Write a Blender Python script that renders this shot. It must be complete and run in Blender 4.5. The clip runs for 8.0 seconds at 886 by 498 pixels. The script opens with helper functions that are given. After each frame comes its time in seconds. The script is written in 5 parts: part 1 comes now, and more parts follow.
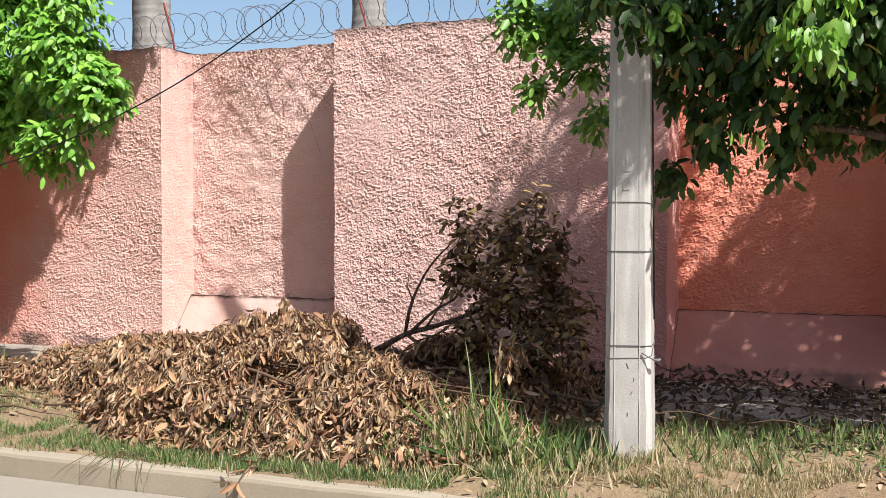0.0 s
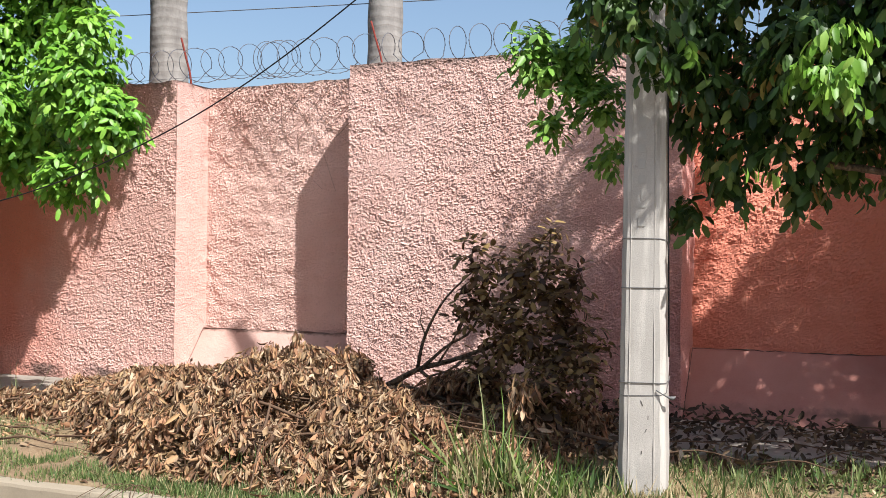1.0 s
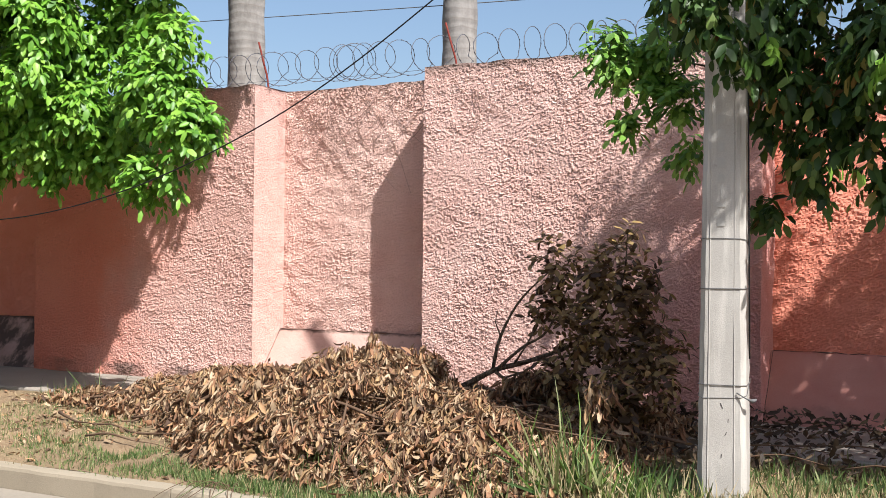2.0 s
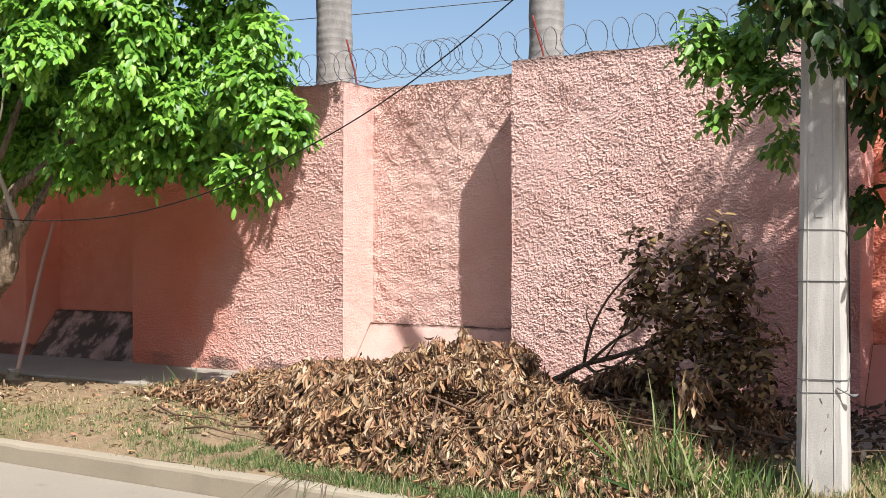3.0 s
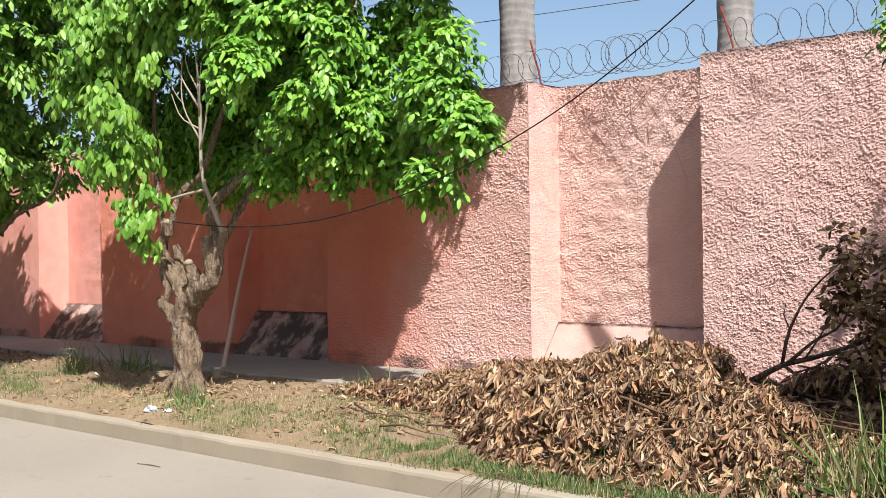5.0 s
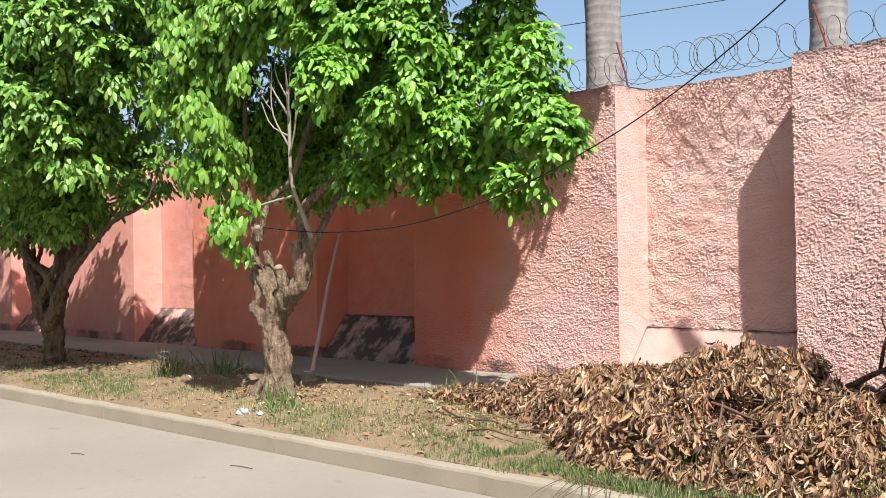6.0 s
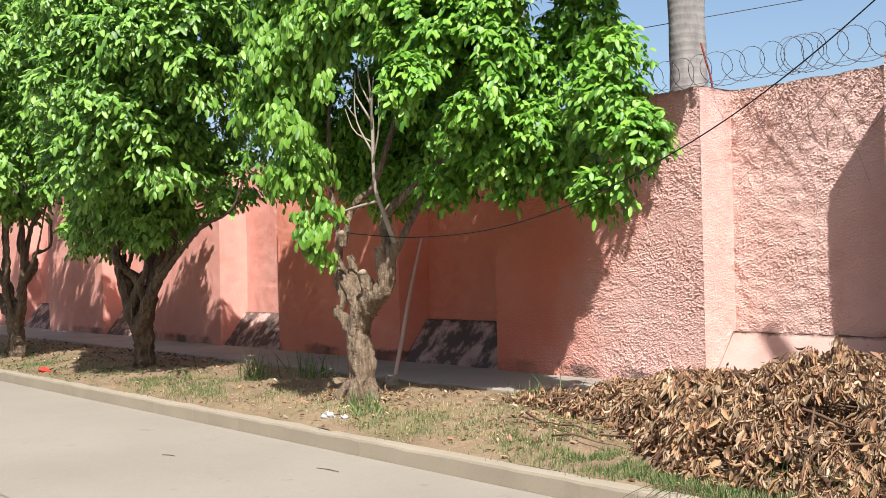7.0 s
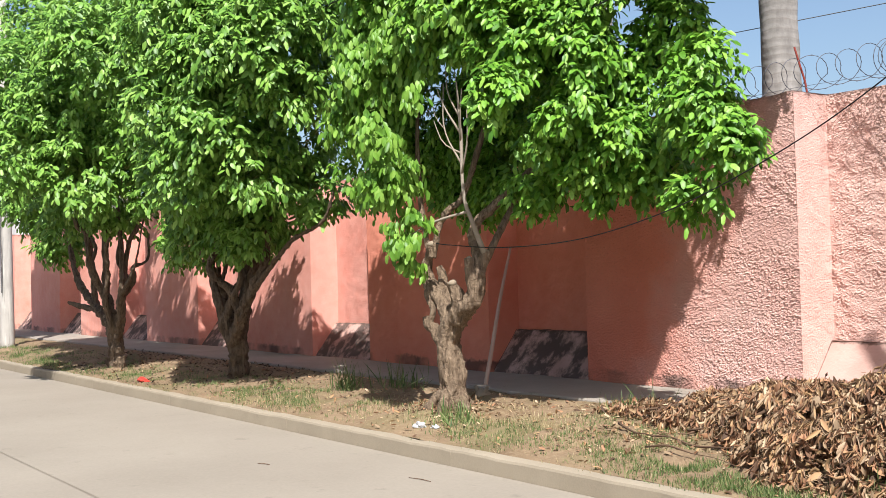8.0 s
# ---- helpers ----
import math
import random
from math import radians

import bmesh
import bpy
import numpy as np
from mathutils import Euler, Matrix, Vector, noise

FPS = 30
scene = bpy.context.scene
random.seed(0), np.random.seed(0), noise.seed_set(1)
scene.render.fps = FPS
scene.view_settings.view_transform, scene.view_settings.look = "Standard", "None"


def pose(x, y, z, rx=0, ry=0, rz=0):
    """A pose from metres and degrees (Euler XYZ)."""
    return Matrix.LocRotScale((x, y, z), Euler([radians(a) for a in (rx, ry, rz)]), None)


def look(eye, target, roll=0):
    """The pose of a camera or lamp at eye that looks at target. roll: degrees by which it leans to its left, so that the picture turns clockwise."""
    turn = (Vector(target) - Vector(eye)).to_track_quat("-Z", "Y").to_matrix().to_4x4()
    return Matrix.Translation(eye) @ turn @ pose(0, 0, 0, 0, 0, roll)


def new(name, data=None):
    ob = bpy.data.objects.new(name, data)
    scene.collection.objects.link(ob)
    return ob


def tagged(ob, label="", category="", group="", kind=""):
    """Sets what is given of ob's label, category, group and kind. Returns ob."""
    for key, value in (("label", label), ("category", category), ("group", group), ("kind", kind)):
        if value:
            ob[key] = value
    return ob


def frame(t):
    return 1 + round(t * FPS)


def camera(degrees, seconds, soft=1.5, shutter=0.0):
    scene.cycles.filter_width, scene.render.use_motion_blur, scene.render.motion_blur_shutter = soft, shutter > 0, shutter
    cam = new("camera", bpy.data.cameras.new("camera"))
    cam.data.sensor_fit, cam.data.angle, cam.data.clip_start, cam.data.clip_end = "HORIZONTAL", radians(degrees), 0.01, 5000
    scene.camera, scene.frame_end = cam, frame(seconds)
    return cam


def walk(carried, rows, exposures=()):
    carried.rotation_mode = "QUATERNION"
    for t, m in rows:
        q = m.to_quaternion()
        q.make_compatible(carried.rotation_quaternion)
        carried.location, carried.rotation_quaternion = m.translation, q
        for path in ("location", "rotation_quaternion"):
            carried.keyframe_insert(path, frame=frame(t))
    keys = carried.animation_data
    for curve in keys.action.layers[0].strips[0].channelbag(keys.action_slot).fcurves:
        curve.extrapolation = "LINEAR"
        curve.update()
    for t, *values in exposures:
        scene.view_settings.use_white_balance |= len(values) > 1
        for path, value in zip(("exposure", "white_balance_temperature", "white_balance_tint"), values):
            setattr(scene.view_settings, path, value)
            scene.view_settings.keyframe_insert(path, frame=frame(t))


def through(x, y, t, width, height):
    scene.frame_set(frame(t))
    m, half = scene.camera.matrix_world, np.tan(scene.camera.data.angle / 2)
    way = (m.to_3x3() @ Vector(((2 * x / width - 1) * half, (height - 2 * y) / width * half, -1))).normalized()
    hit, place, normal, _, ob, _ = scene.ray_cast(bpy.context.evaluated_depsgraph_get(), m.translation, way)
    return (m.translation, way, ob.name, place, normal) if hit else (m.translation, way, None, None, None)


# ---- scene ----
cam = camera(44.2, 8.0, soft=0.8)
PATH = [
    (0, (4.867, -8.828, 1.283), (4.08, -6.99, 1.236), 0.0),
    (0.5, (4.86, -8.834, 1.275), (4.071, -6.996, 1.276), 0.4),
    (1, (4.846, -8.827, 1.267), (4.04, -6.997, 1.288), 0.6),
    (2.5, (4.818, -8.835, 1.254), (3.819, -7.103, 1.272), 0.4),
    (3, (4.804, -8.849, 1.262), (3.742, -7.155, 1.273), 0.1),
    (3.5, (4.795, -8.877, 1.263), (3.671, -7.223, 1.27), -0.2),
    (4, (4.78, -8.902, 1.275), (3.589, -7.295, 1.279), -0.4),
    (4.5, (4.786, -8.895, 1.28), (3.523, -7.344, 1.285), -0.6),
    (6, (4.779, -8.931, 1.296), (3.339, -7.543, 1.313), -1.0),
    (6.5, (4.766, -8.942, 1.296), (3.278, -7.606, 1.317), -1.1),
    (7, (4.767, -8.964, 1.302), (3.23, -7.684, 1.329), -1.2),
    (7.5, (4.766, -8.968, 1.302), (3.179, -7.751, 1.34), -1.4),
    (8, (4.767, -8.992, 1.301), (3.134, -7.839, 1.351), -1.6),
]
walk(cam, [(t, look(eye, target, roll)) for t, eye, target, roll in PATH])
# ---------------------------------------------------------------- light
SUN_WAY = Vector((0.87, -0.52, 1.18)).normalized()
world = bpy.data.worlds.new("sky")
scene.world = world
world.use_nodes = True
wt = world.node_tree
sky = wt.nodes.new("ShaderNodeTexSky")
sky.sky_type = "NISHITA"
sky.sun_disc = False
sky.sun_elevation = math.asin(SUN_WAY.z)
sky.sun_rotation = math.atan2(SUN_WAY.x, SUN_WAY.y)
sky.air_density, sky.dust_density, sky.ozone_density = 1.0, 2.4, 2.2
wt.links.new(sky.outputs[0], wt.nodes["Background"].inputs[0])
wt.nodes["Background"].inputs[1].default_value = 0.096
sun = new("sun", bpy.data.lights.new("sun", "SUN"))
sun.data.energy, sun.data.angle, sun.data.color = 4.8, radians(0.55), (1.0, 0.965, 0.94)
sun.matrix_world = look(SUN_WAY * 30, (0, 0, 0))
scene.view_settings.exposure = 0.78

# ---------------------------------------------------------------- materials


class Nodes:
    """A short way to write node trees."""

    def __init__(self, name, rough=0.9, metal=0.0):
        self.mat = bpy.data.materials.new(name)
        self.mat.use_nodes = True
        self.tree = self.mat.node_tree
        self.bsdf = self.tree.nodes["Principled BSDF"]
        self.bsdf.inputs["Roughness"].default_value = rough
        self.bsdf.inputs["Metallic"].default_value = metal
        self.bsdf.inputs["Specular IOR Level"].default_value = 0.3
        self.place = self.add("ShaderNodeNewGeometry").outputs["Position"]

    def add(self, kind, **values):
        node = self.tree.nodes.new(kind)
        for key, value in values.items():
            node.inputs[key.replace("_", " ")].default_value = value
        return node

    def link(self, a, b):
        self.tree.links.new(a, b)

    def stretched(self, sx, sy, sz, turn=(0, 0, 0)):
        m = self.add("ShaderNodeMapping")
        m.inputs["Scale"].default_value = (sx, sy, sz)
        m.inputs["Rotation"].default_value = [radians(a) for a in turn]
        self.link(self.place, m.inputs["Vector"])
        return m.outputs[0]

    def noise(self, scale, detail=4.0, rough=0.55, at=None, warp=0.0):
        n = self.add("ShaderNodeTexNoise", Scale=scale, Detail=detail, Roughness=rough, Distortion=warp)
        self.link(at or self.place, n.inputs["Vector"])
        return n.outputs["Fac"]

    def ramp(self, value, *stops):
        r = self.add("ShaderNodeValToRGB")
        while len(r.color_ramp.elements) < len(stops):
            r.color_ramp.elements.new(0.5)
        for e, (at, c) in zip(r.color_ramp.elements, stops):
            e.position = at
            e.color = (*c, 1) if isinstance(c, tuple) else (c, c, c, 1)
        self.link(value, r.inputs[0])
        return r.outputs[0]

    def mix(self, fac, a, b, how="MIX"):
        m = self.tree.nodes.new("ShaderNodeMix")
        m.data_type, m.blend_type = "RGBA", how
        for value, socket in ((fac, m.inputs[0]), (a, m.inputs[6]), (b, m.inputs[7])):
            if isinstance(value, (int, float)):
                socket.default_value = value
            elif isinstance(value, tuple):
                socket.default_value = (*value, 1)
            else:
                self.link(value, socket)
        return m.outputs[2]

    def math(self, how, a, b=0.5):
        m = self.tree.nodes.new("ShaderNodeMath")
        m.operation = how
        for value, socket in ((a, m.inputs[0]), (b, m.inputs[1])):
            if isinstance(value, (int, float)):
                socket.default_value = value
            else:
                self.link(value, socket)
        return m.outputs[0]

    def island(self):
        return self.add("ShaderNodeNewGeometry").outputs["Random Per Island"]

    def piece(self):
        return self.add("ShaderNodeObjectInfo").outputs["Random"]

    def height(self):
        s = self.add("ShaderNodeSeparateXYZ")
        self.link(self.place, s.inputs[0])
        return s.outputs

    def done(self, colour, bump=None, strength=0.4, depth=0.01):
        if isinstance(colour, tuple):
            self.bsdf.inputs["Base Color"].default_value = (*colour, 1)
        else:
            self.link(colour, self.bsdf.inputs["Base Color"])
        if bump is not None:
            b = self.add("ShaderNodeBump", Strength=strength, Distance=depth)
            self.link(bump, b.inputs["Height"])
            self.link(b.outputs[0], self.bsdf.inputs["Normal"])
        return self.mat


def stucco_material(name, dark, light, bleached, worn=None, rough=1.0):
    n = Nodes(name, 0.95)
    base = n.ramp(n.noise(0.9, 3), (0.3, dark), (0.7, light))
    fade = n.ramp(n.noise(5.0, 5), (0.35, 0.0), (0.75, 1.0))
    base = n.mix(n.math("MULTIPLY", fade, 0.4), base, bleached)
    if worn:  # tree shade's redder tone put into the paint, beside real sun bleaching
        x0, x1, shade_red_dark, shade_red_light = worn
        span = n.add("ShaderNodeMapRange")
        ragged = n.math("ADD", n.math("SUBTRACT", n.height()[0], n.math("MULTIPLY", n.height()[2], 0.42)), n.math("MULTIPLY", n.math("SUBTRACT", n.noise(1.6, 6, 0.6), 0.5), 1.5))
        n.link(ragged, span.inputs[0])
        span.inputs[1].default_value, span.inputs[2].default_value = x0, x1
        old = n.ramp(n.noise(1.1, 4), (0.3, shade_red_dark), (0.7, shade_red_light))
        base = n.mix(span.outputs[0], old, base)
    streak = n.ramp(n.noise(1.0, 6, 0.6, n.stretched(5.5, 5.5, 0.5)), (0.56, 0.0), (0.75, 1.0))
    z = n.height()[2]
    high = n.ramp(n.math("DIVIDE", z, 3.1), (0.55, 0.0), (0.98, 1.0))
    base = n.mix(n.math("MULTIPLY", n.math("MULTIPLY", streak, high), 0.5), base, (0.22, 0.15, 0.12))
    crust = n.math("ADD", n.math("MULTIPLY", n.noise(14, 4), 0.12), n.math("MULTIPLY", n.noise(2.5, 3), 0.10))
    low = n.ramp(n.math("SUBTRACT", z, crust), (0.0, 1.0), (0.04, 0.0))
    low = n.math("MULTIPLY", low, n.ramp(n.noise(1.3, 3), (0.42, 0.0), (0.6, 0.8)))
    base = n.mix(low, base, (0.085, 0.065, 0.055))
    top = n.add("ShaderNodeMapRange")
    n.link(n.math("ADD", z, n.math("MULTIPLY", n.noise(8, 5), 0.16)), top.inputs[0])
    top.inputs[1].default_value, top.inputs[2].default_value = 3.04, 3.13
    base = n.mix(n.math("MULTIPLY", top.outputs[0], 0.75), base, (0.12, 0.095, 0.08))
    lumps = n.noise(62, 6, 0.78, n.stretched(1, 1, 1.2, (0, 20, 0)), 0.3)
    # crevice shade put into the colour at the low points of the bump
    pit_shade = n.ramp(lumps, (0.36, 1.0), (0.46, 0.0))
    base = n.mix(n.math("MULTIPLY", pit_shade, 0.35 * rough), base, tuple(c * 0.45 for c in dark))
    return n.done(base, n.math("ADD", lumps, n.math("MULTIPLY", n.noise(130, 3), 0.3)), 0.8 * rough, 0.024)


def footing_material(name, clean):
    n = Nodes(name, 0.85)
    base = n.ramp(n.noise(2.2, 5), (0.3, (0.43, 0.27, 0.225)), (0.7, (0.55, 0.38, 0.33)))
    mould = n.ramp(n.noise(1.0, 7, 0.65, n.stretched(4.5, 4.5, 3.0)), (0.58 if clean else 0.41, 0.0), (0.68 if clean else 0.54, 1.0))
    base = n.mix(n.math("MULTIPLY", mould, 0.85), base, (0.05, 0.042, 0.036))
    ragged = n.math("ADD", n.height()[2], n.math("MULTIPLY", n.math("SUBTRACT", n.noise(11, 6, 0.7), 0.5), 0.09))
    seam = n.ramp(ragged, (0.518, 0.0), (0.54, 1.0))
    base = n.mix(n.math("MULTIPLY", seam, 0.85), base, (0.09, 0.06, 0.045))
    return n.done(base, n.noise(30, 5), 0.4, 0.012)


def concrete_material(name, dark, light, scale=1.0, bump=0.3, pieces=False, runs=False):
    n = Nodes(name, 0.88)
    base = n.ramp(n.noise(0.8 * scale, 6, 0.6), (0.3, dark), (0.7, light))
    base = n.mix(0.35, base, n.ramp(n.noise(60 * scale, 3), (0.3, dark), (0.7, light)))
    spots = n.ramp(n.noise(7 * scale, 6, 0.65), (0.62, 0.0), (0.76, 1.0))
    base = n.mix(n.math("MULTIPLY", spots, 0.45), base, tuple(c * 0.45 for c in dark))
    if runs:
        drip = n.ramp(n.noise(1.0, 6, 0.6, n.stretched(11, 11, 1.3)), (0.5, 0.0), (0.66, 1.0))
        base = n.mix(n.math("MULTIPLY", drip, 0.6), base, (0.58, 0.56, 0.51))
        soot = n.ramp(n.noise(1.0, 6, 0.6, n.stretched(14, 14, 0.9)), (0.57, 0.0), (0.70, 1.0))
        base = n.mix(n.math("MULTIPLY", soot, 0.6), base, (0.15, 0.14, 0.125))
    if pieces:
        base = n.mix(n.math("MULTIPLY", n.piece(), 0.25), base, dark)
    return n.done(base, n.noise(90 * scale, 4), bump, 0.006)


def dirt_material():
    n = Nodes("dry_soil", 0.97)
    base = n.ramp(n.noise(1.6, 7, 0.65), (0.3, (0.145, 0.096, 0.055)), (0.7, (0.27, 0.19, 0.115)))
    straw = n.ramp(n.noise(22, 6, 0.7), (0.45, 0.0), (0.7, 1.0))
    base = n.mix(n.math("MULTIPLY", straw, 0.5), base, (0.33, 0.26, 0.16))
    moss = n.ramp(n.noise(0.9, 5), (0.5, 0.0), (0.68, 1.0))
    base = n.mix(n.math("MULTIPLY", moss, 0.35), base, (0.13, 0.15, 0.05))
    return n.done(base, n.noise(45, 6), 0.7, 0.02)


def leaf_material(name, dark, mid, light, gloss=0.45, through=0.42, hues=()):
    n = Nodes(name, gloss)
    n.bsdf.inputs["Specular IOR Level"].default_value = 0.4
    r = n.island()
    base = n.ramp(r, *(hues or ((0.0, dark), (0.5, mid), (1.0, light))))
    base = n.mix(n.math("MULTIPLY", n.noise(60, 3), 0.35), base, dark)
    n.done(base)
    t = n.add("ShaderNodeBsdfTranslucent")
    n.link(n.mix(0.5, base, light), t.inputs[0])
    m = n.add("ShaderNodeMixShader")
    m.inputs[0].default_value = through
    n.link(n.bsdf.outputs[0], m.inputs[1])
    n.link(t.outputs[0], m.inputs[2])
    n.link(m.outputs[0], n.tree.nodes["Material Output"].inputs[0])
    return n.mat


def bark_material(name, dark, light):
    n = Nodes(name, 0.95)
    ridges = n.noise(1.0, 6, 0.65, n.stretched(26, 26, 5), 0.6)
    base = n.ramp(ridges, (0.32, dark), (0.66, light))
    base = n.mix(n.math("MULTIPLY", n.noise(3.0, 4), 0.5), base, tuple(0.6 * a + 0.4 * b for a, b in zip(dark, light)))
    return n.done(base, n.math("ADD", ridges, n.math("MULTIPLY", n.noise(9, 5), 1.2)), 1.0, 0.06)


def palm_material():
    n = Nodes("grey_palm_bark", 0.92)
    z = n.height()[2]
    ring = n.math("SINE", n.math("ADD", n.math("MULTIPLY", z, 62.0), n.math("MULTIPLY", n.noise(2.5, 3), 7.0)))
    base = n.ramp(n.noise(2.2, 6, 0.6, n.stretched(3, 3, 1)), (0.3, (0.17, 0.16, 0.15)), (0.7, (0.33, 0.315, 0.295)))
    base = n.mix(n.math("MULTIPLY", n.ramp(ring, (0.8, 0.0), (0.99, 1.0)), 0.28), base, (0.15, 0.125, 0.105))
    return n.done(base, n.math("ADD", n.math("MULTIPLY", ring, 0.4), n.noise(30, 4)), 0.35, 0.01)


def plain(name, colour, rough=0.7, metal=0.0, vary=0.25):
    n = Nodes(name, rough, metal)
    base = n.mix(n.math("MULTIPLY", n.noise(18, 5), vary), colour, tuple(c * 0.35 for c in colour))
    return n.done(base, n.noise(70, 3), 0.2, 0.004)


STUCCO = stucco_material("sun_bleached_pink_stucco", (0.70, 0.435, 0.37), (0.81, 0.55, 0.475), (0.86, 0.635, 0.565))
# low east corner is tinted redder, as the right tree's shade looks there
STUCCO_EAST = stucco_material("pink_stucco_shade_reddened_low_down", (0.69, 0.42, 0.36), (0.80, 0.53, 0.465), (0.855, 0.62, 0.555), (2.75, 1.3, (0.70, 0.30, 0.265), (0.79, 0.40, 0.35)))
SALMON_TONES = ((0.76, 0.255, 0.17), (0.84, 0.325, 0.225))
STUCCO_FRESH = stucco_material("salmon_red_stucco", *SALMON_TONES, (0.86, 0.38, 0.275), rough=0.6)
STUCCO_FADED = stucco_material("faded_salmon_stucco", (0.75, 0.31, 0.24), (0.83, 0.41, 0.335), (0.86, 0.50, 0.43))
# west end carries the slanting tree shade as redder paint, besides real bleaching
STUCCO_TURNING = stucco_material("half_bleached_shade_reddened_stucco", (0.685, 0.40, 0.34), (0.795, 0.50, 0.435), (0.85, 0.59, 0.53), (-4.5, -3.3, *SALMON_TONES))
FOOT_CLEAN = footing_material("pale_plaster", True)
FOOT_DIRTY = footing_material("mouldy_plaster", False)
ROAD = concrete_material("sunlit_road_concrete", (0.235, 0.205, 0.165), (0.30, 0.265, 0.215), 0.6, 0.15)
KERB = concrete_material("kerb_concrete", (0.265, 0.225, 0.165), (0.365, 0.315, 0.235), 1.4, 0.35, True)
PAVING = concrete_material("pavement_concrete", (0.25, 0.22, 0.18), (0.35, 0.315, 0.27), 1.2, 0.35)
POST = concrete_material("grey_post_concrete", (0.33, 0.315, 0.285), (0.46, 0.44, 0.405), 2.0, 0.35, runs=True)
SOIL = dirt_material()
LEAF_NEAR = leaf_material("bright_green_leaf", (0.05, 0.15, 0.014), (0.165, 0.375, 0.036), (0.29, 0.50, 0.072), 0.45, 0.19)
LEAF_MID = leaf_material("fresh_green_leaf", (0.055, 0.14, 0.02), (0.18, 0.365, 0.05), (0.32, 0.51, 0.11), 0.45, 0.19)
LEAF_PALE = leaf_material("pale_green_leaf", (0.07, 0.18, 0.02), (0.20, 0.40, 0.05), (0.33, 0.53, 0.10), 0.45, 0.32)
# greens darkened to hold the shade inside the right tree's crown
LEAF_SHADE = leaf_material("shaded_green_leaf", (0.035, 0.085, 0.014), (0.085, 0.17, 0.028), (0.16, 0.25, 0.055), 0.45, 0.25,
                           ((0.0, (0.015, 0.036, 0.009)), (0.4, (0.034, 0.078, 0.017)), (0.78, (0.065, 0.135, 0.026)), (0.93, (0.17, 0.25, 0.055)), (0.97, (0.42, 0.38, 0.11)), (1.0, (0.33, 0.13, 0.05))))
LEAF_BUSH = leaf_material("withered_brown_leaf", (0.038, 0.021, 0.012), (0.14, 0.08, 0.033), (0.38, 0.27, 0.10), 0.55, 0.12)
LEAF_DRY = leaf_material("dry_tan_leaf", (0.10, 0.055, 0.032), (0.40, 0.25, 0.16), (0.62, 0.45, 0.30), 0.75, 0.1,
                         ((0.0, (0.06, 0.033, 0.019)), (0.2, (0.165, 0.088, 0.048)), (0.42, (0.43, 0.225, 0.122)), (0.60, (0.45, 0.295, 0.145)), (0.76, (0.28, 0.20, 0.12)), (1.0, (0.66, 0.48, 0.31))))
# litter browns are darkened by the shade the leaves lie in
LEAF_LITTER = leaf_material("shade_dark_litter_leaf", (0.03, 0.02, 0.013), (0.07, 0.045, 0.026), (0.17, 0.12, 0.065), 0.7, 0.1)
# plaster copy for the right recess, with its shade in a duller red
FOOT_SHADE = stucco_material("shaded_pink_plaster", (0.46, 0.19, 0.15), (0.56, 0.27, 0.22), (0.60, 0.33, 0.27), rough=0.3)
GRASS = leaf_material("green_grass", (0.038, 0.08, 0.022), (0.105, 0.18, 0.045), (0.30, 0.32, 0.14), 0.55, 0.22)
GRASS_LIGHT = leaf_material("light_green_grass", (0.06, 0.12, 0.02), (0.16, 0.27, 0.05), (0.36, 0.43, 0.15), 0.5, 0.25)
STRAW = leaf_material("straw", (0.26, 0.20, 0.10), (0.42, 0.34, 0.19), (0.55, 0.47, 0.29), 0.8, 0.2)
BARK = bark_material("peeling_bark", (0.075, 0.048, 0.03), (0.35, 0.26, 0.175))
BARK_DARK = bark_material("brown_bark", (0.05, 0.035, 0.024), (0.25, 0.185, 0.125))
CRACK = plain("dirty_crack", (0.16, 0.10, 0.08), 0.95)
CREEPER = plain("dead_creeper_stem", (0.30, 0.18, 0.14), 0.9)
TWIG = plain("dry_twig", (0.13, 0.08, 0.05), 0.9)
PALE_TWIG = plain("bleached_twig", (0.33, 0.285, 0.225), 0.9)
CUTWOOD = plain("weathered_cut_wood", (0.30, 0.245, 0.175), 0.9)
PALM = palm_material()
STEEL = plain("galvanised_wire", (0.11, 0.115, 0.135), 0.6, 0.0)
RUST = plain("red_oxide_steel", (0.20, 0.035, 0.025), 0.8)
BLACK = plain("black_cable", (0.012, 0.012, 0.013), 0.55)
GREYWIRE = plain("grey_wire", (0.13, 0.13, 0.13), 0.6)
DARKMARK = plain("worn_imprint", (0.42, 0.41, 0.38), 0.9)
CHIP = plain("dark_chip", (0.10, 0.095, 0.09), 0.9)
PAPER = plain("white_plastic", (0.48, 0.49, 0.50), 0.5, 0, 0.4)
RED = plain("red_plastic", (0.55, 0.06, 0.04), 0.5)
YELLOW = plain("yellow_plastic", (0.62, 0.42, 0.05), 0.6)
CHALK = concrete_material("pale_render", (0.55, 0.55, 0.53), (0.66, 0.66, 0.64), 0.6, 0.2)

# ---------------------------------------------------------------- mesh helpers
RNG = np.random.default_rng(7)


def data_of(name, verts, faces, material, smooth=False):
    me = bpy.data.meshes.new(name)
    me.from_pydata([tuple(v) for v in verts], [], faces)
    me.update()
    if material:
        me.materials.append(material)
    if smooth:
        me.polygons.foreach_set("use_smooth", [True] * len(me.polygons))
    return me


def part(name, mesh, parent=None, label=""):
    ob = new(name, mesh)
    if parent is not None:
        ob.parent = parent
    return tagged(ob, label)


def thing(name, label, category, group="", kind="", at=(0, 0, 0)):
    ob = new(name)
    ob.location = at
    ob.empty_display_size = 0.2
    return tagged(ob, label, category, group, kind)


